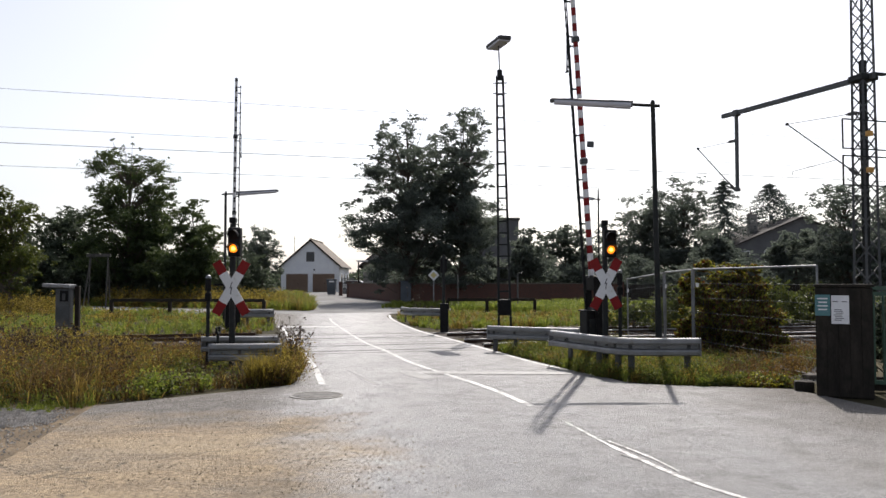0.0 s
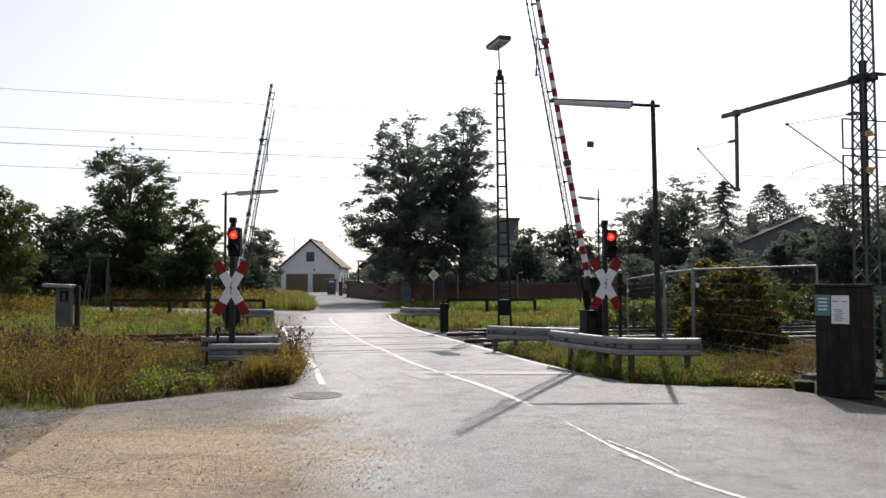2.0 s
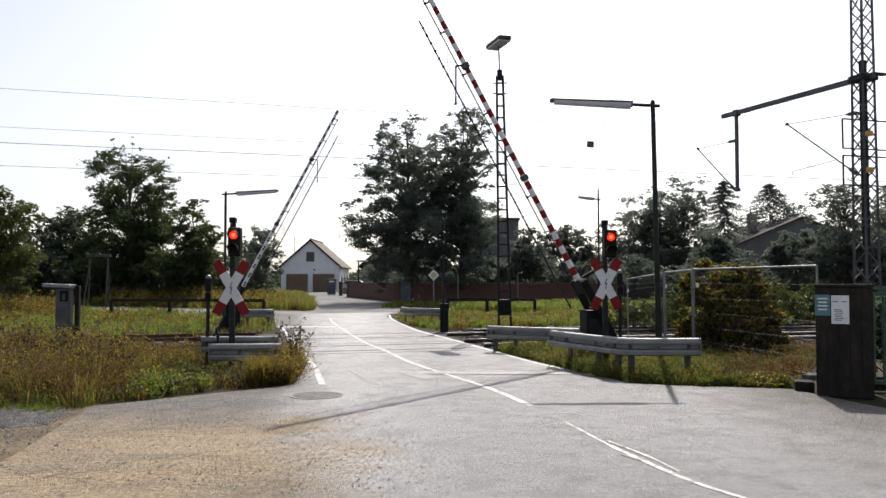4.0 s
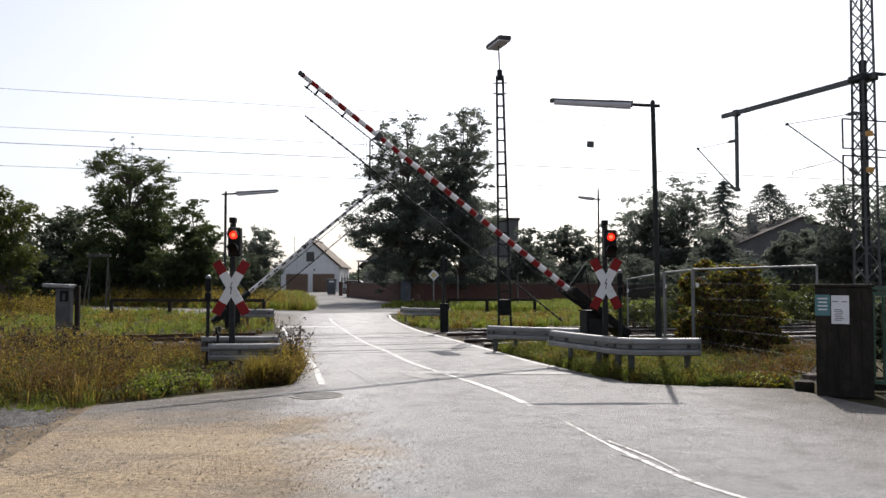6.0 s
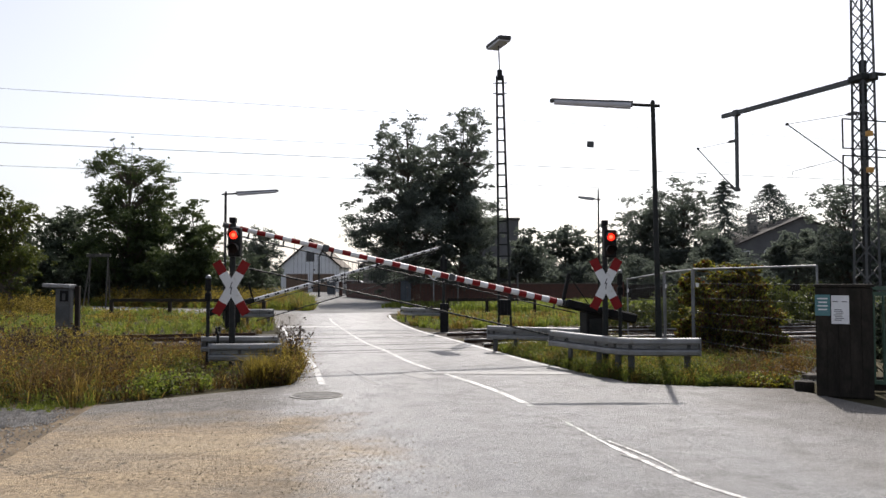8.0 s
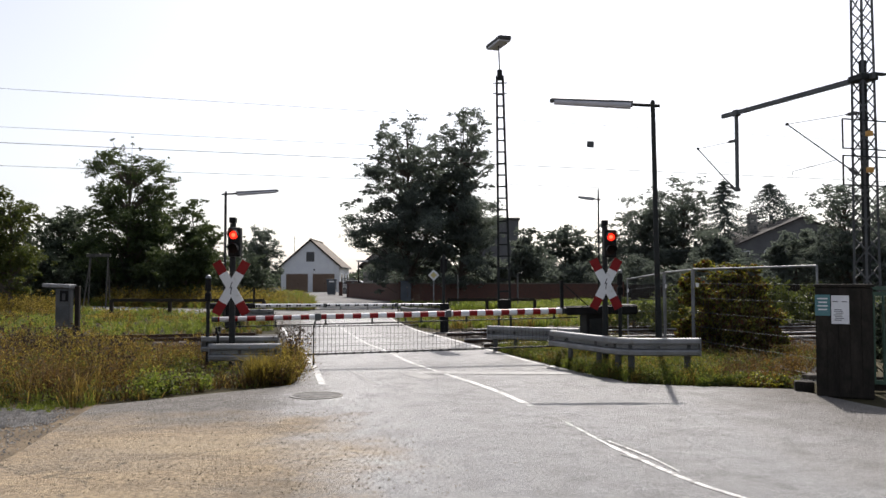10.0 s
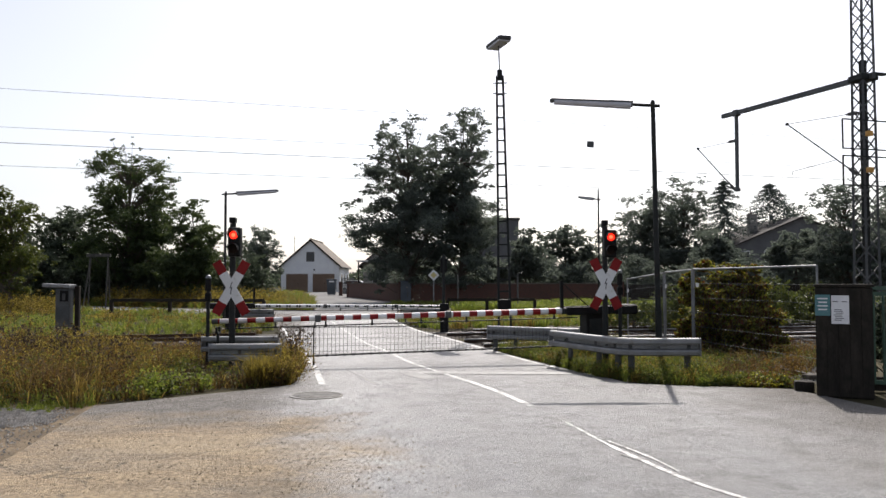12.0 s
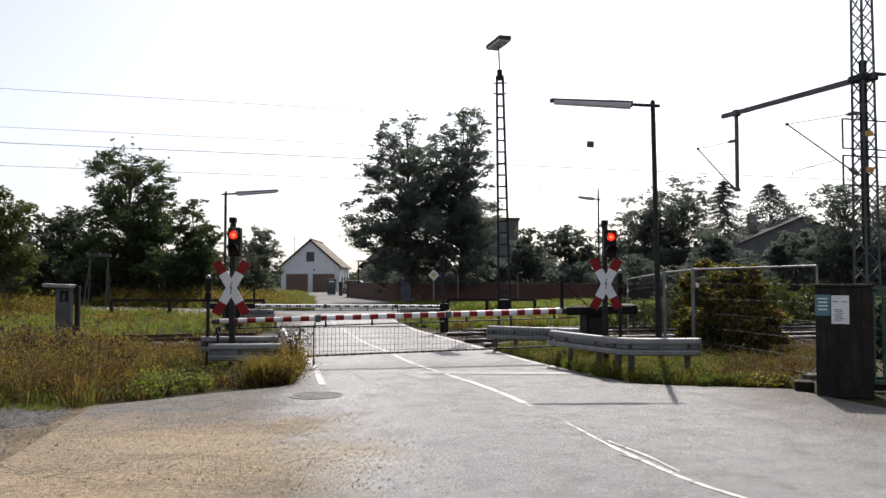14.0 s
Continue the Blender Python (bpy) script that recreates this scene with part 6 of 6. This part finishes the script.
for k, (x, y, h) in enumerate([(6.0, 25.2, 0.75), (7.7, 26.2, 1.0), (9.3, 26.8, 0.85), (11.3, 27.4, 1.15), (13.0, 28.4, 1.0)]):
    build_tree("shrub", "dull green shrub beside the far track", x, y, [(-0.5, h * 0.6, 0.6, h * 0.6), (0.5, h * 0.55, 0.65, h * 0.55), (0.1, h, 0.55, h * 0.5)], 6500, 0.085, "leaf_bush", 300 + k, 0.04)
build_tree("shrub", "dark green shrub behind the steel bar gate", 7.2, 12.75, [(-0.3, 0.6, 0.35, 0.55), (0.4, 0.6, 0.45, 0.55), (0.1, 1.0, 0.4, 0.45)], 9000, 0.07, "leaf_dark", 320, 0.04)
build_far_woods(77)
build_fir(33.5, 95, 13.6, 15.0, 3, "dark pointed fir tree behind the houses")
build_fir(40.2, 98, 13.6, 21.0, 4, "dark broad fir tree behind the houses")
build_tree("autumn_bush", "tall bush turning yellow and red behind the site fence", 6.2, 17.4, [(-0.72, 1.30, 0.38, 0.50), (-0.32, 1.55, 0.38, 0.50), (0.14, 1.58, 0.41, 0.50), (0.54, 1.35, 0.38, 0.52), (0.85, 0.95, 0.34, 0.54), (-0.77, 0.68, 0.41, 0.59), (0.00, 0.72, 0.68, 0.68), (0.68, 0.59, 0.50, 0.59)], 64000, 0.075, "leaf_autumn", 90, 0.05)

LEFT_VERGE = [(-16, 10.3), (-9, 10.0), (-5.5, 10.0), (-4.55, 10.15), (-4.4, 10.5), (-3.74, 11.05), (-3.29, 11.85), (-2.35, 12.3), (-2.68, 15.0), (-3.5, 17.7), (-9, 16.2), (-22, 12.4)]
TROD = (-4.7, -2.7, 10.5, 14.9)  # the grass before the guardrail is short
MEADOW = [(-45, 20), (-18, 19.4), (-7.8, 22.9), (-5.5, 25.6), (-7.0, 33.0), (-9.4, 38.0), (-20, 44), (-60, 62)]
FAR_FIELD = [(-0.55, 26.5), (3, 27.6), (14, 31.5), (30, 36), (40, 46), (18, 46), (4, 41.5), (-1.95, 38.2), (-2.0, 33.5), (-1.25, 29.3)]
RIGHT_VERGE = [(1.15, 18.4), (1.9, 16.0), (2.54, 13.3), (3.15, 12.4), (3.88, 12.2), (4.35, 12.6), (4.7, 14.0), (4.9, 16.5), (4.9, 19.0), (4.5, 19.6)]
DRY_VERGE = [(4.0, 12.3), (4.5, 12.4), (5.2, 12.15), (5.5, 12.6), (7.4, 15.4), (8.4, 18.6), (4.8, 19.4), (4.7, 15.0)]
build_grass("tall_dry_grass", "tall yellow-brown dry grass on the verge", LEFT_VERGE, 26000, 0.1, 0.62, 0.009, "grass_dry", 41, trod=TROD, sinking=True)
build_grass("brown_stalks", "red-brown withered stalks among the grass", LEFT_VERGE, 15000, 0.2, 0.8, 0.008, "grass_brown", 51, 0.8, trod=TROD, sinking=True)
build_grass("green_grass", "green grass on the verge", LEFT_VERGE, 16000, 0.05, 0.32, 0.009, "grass_green", 42, 0.7, trod=TROD, sinking=True)
build_herbs("leafy_weeds", "low leafy weeds among the dry grass", LEFT_VERGE, 3500, 0.08, 0.36, 0.05, "herb", 71, sinking=True)
build_herbs("withered_weeds", "withered brown leafy weeds among the grass", LEFT_VERGE, 2200, 0.15, 0.46, 0.04, "seed", 74, sinking=True)
OPEN_VERGE = [(-16, 10.8), (-9, 10.5), (-5.5, 10.5), (-4.7, 10.7), (-4.2, 11.4), (-4.4, 12.9), (-4.7, 16.6), (-9, 15.6), (-22, 12.0)]
ROAD_EDGE = [(-2.6, 12.2), (-2.38, 12.5), (-2.62, 15.0), (-3.0, 16.6), (-2.9, 14.8), (-2.68, 13.4)]
build_grass("green_grass", "short green grass creeping over the gravel", [(-10, 9.65), (-4.75, 9.7), (-4.4, 10.2), (-4.5, 10.5), (-5.5, 10.4), (-10, 10.4)], 9000, 0.02, 0.12, 0.008, "grass_green", 59)
build_herbs("green_weeds", "bright green weeds at the edge of the paving", [(-4.4, 10.6), (-3.8, 11.1), (-3.4, 11.8), (-3.7, 12.1), (-4.3, 11.6)], 170, 0.12, 0.4, 0.06, "grass_green", 92, 9, 0.12)
build_herbs("green_weeds", "clumps of green leafy weeds in the verge", OPEN_VERGE, 2600, 0.25, 0.72, 0.045, "herb", 81, 70, 0.2, sinking=True)
build_herbs("yellow_weeds", "clumps of yellowing weeds in the verge", OPEN_VERGE, 12000, 0.3, 0.92, 0.032, "herb_yellow", 82, 150, 0.2, sinking=True)
build_herbs("russet_weeds", "clumps of russet withered weeds in the verge", OPEN_VERGE, 9000, 0.3, 0.98, 0.03, "herb_red", 83, 130, 0.2, sinking=True)
build_grass("tall_dry_grass", "upright sheaves of yellow grass at the road edge", [(-2.95, 12.25), (-2.4, 12.4), (-2.6, 14.2), (-2.95, 14.0)], 5000, 0.15, 0.55, 0.008, "herb_yellow", 60, 0.3)
build_herbs("yellow_weeds", "tall yellowing weeds at the road edge", ROAD_EDGE, 220, 0.25, 0.62, 0.045, "herb_yellow", 84, 14, 0.15)
build_herbs("russet_weeds", "tall russet weeds at the road edge", ROAD_EDGE, 160, 0.25, 0.66, 0.04, "herb_red", 85, 14, 0.15)
build_herbs("green_weeds", "clumps of green weeds round the guardrail", RIGHT_VERGE, 1500, 0.1, 0.4, 0.045, "herb", 86, 40, 0.22)
build_herbs("green_weeds", "clumps of dull green weeds below the fence", DRY_VERGE, 1200, 0.06, 0.3, 0.04, "herb", 91, 40, 0.25)
build_herbs("russet_weeds", "clumps of russet weeds round the guardrail", DRY_VERGE, 900, 0.06, 0.4, 0.035, "herb_red", 87, 34, 0.2)
build_herbs("green_weeds", "low yellow-green weeds along the foot of the fence", [(3.9, 12.2), (4.5, 12.3), (5.15, 12.05), (5.3, 12.5), (4.6, 12.8), (4.0, 12.6)], 500, 0.06, 0.2, 0.05, "herb", 89)
build_herbs("yellow_weeds", "clumps of yellowing weeds in the meadow", MEADOW, 1800, 0.2, 0.6, 0.09, "herb_yellow", 88, 50, 0.6)
build_herbs("yellow_weeds", "tall dry weeds on the bank below the thicket", [(-21, 49.2), (-9.5, 45.2), (-9.6, 48.5), (-14, 51.5), (-21, 52.5)], 2200, 0.5, 1.3, 0.1, "herb_yellow", 96, 60, 0.5)
build_herbs("russet_weeds", "tall brown weeds at the edge of the meadow", [(-25, 34.5), (-18.6, 37.5), (-18.8, 41), (-25, 42)], 1800, 0.4, 1.2, 0.09, "herb_yellow", 97, 40, 0.45)
build_grass("track_grass", "dry grass growing through the ballast", [(-30, 9.6), (-9, 16.0), (-4.2, 17.6), (-5.2, 21.4), (-10, 20.6), (-34, 13.6)], 8000, 0.03, 0.15, 0.012, "grass_dry", 50, 0.6)
build_grass("track_grass", "dry grass and weeds along the tracks", [(6.0, 19.6), (8.0, 15.5), (10, 14), (30, 18), (34, 30), (12, 23.6)], 15000, 0.04, 0.24, 0.012, "grass_brown", 53, 0.7)
build_grass("track_grass", "dry grass growing through the far ballast", [(-34, 12.0), (-9.6, 19.8), (-6.5, 21.4), (-5.3, 25.2), (-12, 23.4), (-36, 16.5)], 9000, 0.03, 0.2, 0.014, "grass_dry", 54, 0.6)
build_grass("rough_grass", "dull grass before the garden wall and the board fence", [(-3.6, 46.5), (6, 50), (18, 53), (46, 57), (46, 60), (10, 57), (-3.4, 54)], 40000, 0.1, 0.4, 0.035, "grass_green", 55, 2.0)
build_grass("meadow_grass", "green meadow grass with dry tufts", MEADOW, 90000, 0.08, 0.36, 0.02, "grass_green", 43, 1.5)
build_grass("dry_grass", "pale dry grass tufts in the meadow", MEADOW, 22000, 0.12, 0.45, 0.018, "grass_dry", 44, 1.9)
build_herbs("leafy_weeds", "low leafy weeds in the meadow", MEADOW, 3000, 0.12, 0.5, 0.08, "herb", 72)
build_grass("rough_grass", "rough grass along the lane and below the thicket", [(-60, 70), (-22, 50), (-12.5, 45.2), (-6.9, 43.2), (-8.2, 50), (-9.2, 57), (-12.1, 70), (-15, 84), (-60, 84)], 80000, 0.2, 0.75, 0.022, "grass_dry", 45, 3.0)
build_grass("rough_grass", "green grass on the bank beside the driveway", [(-50, 62), (-22, 50), (-12.5, 45.2), (-6.9, 43.2), (-8.2, 50), (-9.2, 57), (-12.1, 70), (-15, 84), (-50, 84)], 90000, 0.25, 0.7, 0.022, "grass_green", 52, 3.0)
build_grass("meadow_grass", "green grass between the tracks and the lane", FAR_FIELD, 60000, 0.08, 0.4, 0.022, "grass_green", 46, 1.5)
build_grass("rough_grass", "tall rough grass along the edge of the lane", [(0.5, 39.6), (5, 41.0), (18, 45.0), (34, 49.0), (34, 47), (18, 42.5), (5, 38.5), (0.5, 37.5)], 26000, 0.2, 0.75, 0.025, "grass_green", 56, 1.5)
build_grass("dry_grass", "dry yellow grass between the tracks and the lane", FAR_FIELD, 30000, 0.12, 0.45, 0.018, "grass_dry", 47, 1.5)
build_grass("green_grass", "short green grass round the guardrail", RIGHT_VERGE, 20000, 0.04, 0.28, 0.009, "grass_green", 48)
build_grass("dry_grass", "brown dry grass and litter below the fence", DRY_VERGE, 2500, 0.05, 0.28, 0.008, "grass_dry", 49)
build_grass("brown_stalks", "dark withered stalks below the bush and the fence", DRY_VERGE, 3000, 0.05, 0.36, 0.009, "grass_brown", 57)
build_grass("dry_grass", "dry grass among the green round the guardrail", RIGHT_VERGE, 9000, 0.06, 0.32, 0.008, "grass_dry", 58)
build_herbs("leafy_weeds", "low leafy weeds round the guardrail posts", RIGHT_VERGE, 3200, 0.08, 0.3, 0.045, "herb", 73)
build_weeds("tall_weed", "tall dry weed with dark seed heads at the road edge", [(-2.75, 14.5), (-2.65, 14.2), (-2.6, 13.8), (-2.85, 15.0), (-2.5, 13.6)], 61, 0.88)
for k, (wx, wy, wh) in enumerate([(-6.9, 12.9, 0.95), (-6.4, 13.6, 0.9), (-7.4, 13.4, 1.0), (-5.9, 12.3, 0.85), (-5.3, 12.6, 0.75), (-8.0, 13.9, 1.0), (-6.2, 11.8, 0.8), (-4.9, 11.9, 0.7)]):
    build_weeds("tall_weed", "tall withered weed with dark seed heads in the verge", [(wx, wy), (wx + 0.25, wy + 0.2), (wx - 0.2, wy + 0.3)], 160 + k, wh)
build_herbs("yellow_weeds", "yellowing weeds and grass seed heads round the guardrail", RIGHT_VERGE, 1600, 0.1, 0.42, 0.03, "herb_yellow", 93, 60, 0.16)
build_herbs("green_weeds", "single green tuft at the edge of the paving", [(3.86, 12.1), (3.98, 12.1), (3.98, 12.2), (3.86, 12.2)], 60, 0.06, 0.16, 0.04, "grass_green", 94)
build_herbs("russet_weeds", "red and yellow creeping weeds at the foot of the fence", [(4.55, 12.2), (5.15, 11.95), (5.35, 12.4), (5.0, 12.7), (4.6, 12.6)], 420, 0.05, 0.2, 0.045, "leaf_autumn", 95, 20, 0.16)
build_weeds("tall_weed", "tall dry weed in the far verge", [(-1.3, 33.0), (-1.1, 33.4), (-0.9, 32.7)], 62, 1.3)


# ---- what moves ----
NEAR_ANGLES = [(0.0, 86.3), (1.0, 86.3), (1.25, 85.9), (1.5, 84.3), (1.8, 81.5), (2.2, 77.7), (2.6, 74.7), (3.2, 69.6), (3.7, 64.4), (4.2, 58.9), (4.7, 53.2), (5.3, 46.5), (5.7, 41.5), (6.1, 36.2), (6.5, 31.0),
               (6.9, 25.9), (7.3, 20.7), (7.7, 16.0), (8.0, 12.6), (8.3, 9.4), (8.7, 5.6), (9.1, 2.4), (9.5, 0.3), (9.9, -0.8), (10.3, -1.1), (10.6, -1.2), (14.0, -1.2)]
FAR_ANGLES = [(0.0, 89.6), (1.0, 89.4), (1.25, 87.2), (1.5, 84.9), (2.0, 80.8), (2.5, 77.0), (3.0, 72.6), (3.5, 67.8), (4.0, 62.6), (4.5, 57.2), (5.0, 51.6), (5.3, 48.2), (5.7, 43.6), (6.1, 39.0), (6.5, 34.2),
              (6.9, 29.2), (7.3, 24.0), (7.7, 19.2), (8.0, 15.6), (8.3, 12.2), (8.7, 7.8), (9.1, 4.0), (9.5, 1.4), (9.9, 0.0), (10.3, -0.6), (10.6, -0.7), (14.0, -0.7)]


def motions():
    for k, (pivot, turn, rows) in enumerate(((NEAR_PIVOT, NEAR_TURN, NEAR_ANGLES), (FAR_PIVOT, FAR_TURN, FAR_ANGLES))):
        walk(BARRIERS[k], [(t, pose(*pivot, 0, -a, turn)) for t, a in rows])
        walk(SKIRTS[k], [(t, pose(-DROP * math.sin(radians(a)), 0, -TOP_BAR - DROP * math.cos(radians(a)))) for t, a in rows])
        leg, at = LEGS[k]
        walk(leg, [(t, pose(at, 0, -0.18, 0, a, 0)) for t, a in rows])
        for h, at in HANGERS[72 * k:72 * (k + 1)]:
            walk(h, [(t, pose(at, 0, -TOP_BAR, 0, a, 0)) for t, a in rows])
    # the lamp units turn their lit face away or forward
    for name, ob, at in INSERTS:
        if name == "amber_lens":
            rows = [(0.0, 0), (0.1, 0), (0.167, 60), (0.233, 120), (0.3, 180), (14.0, 180)]
        else:
            rows = [(0.0, 180), (0.3, 180), (0.367, 240), (0.433, 300), (0.5, 360), (14.0, 360)]
        walk(ob, [(t, pose(*at, 0, 0, a)) for t, a in rows])


motions()
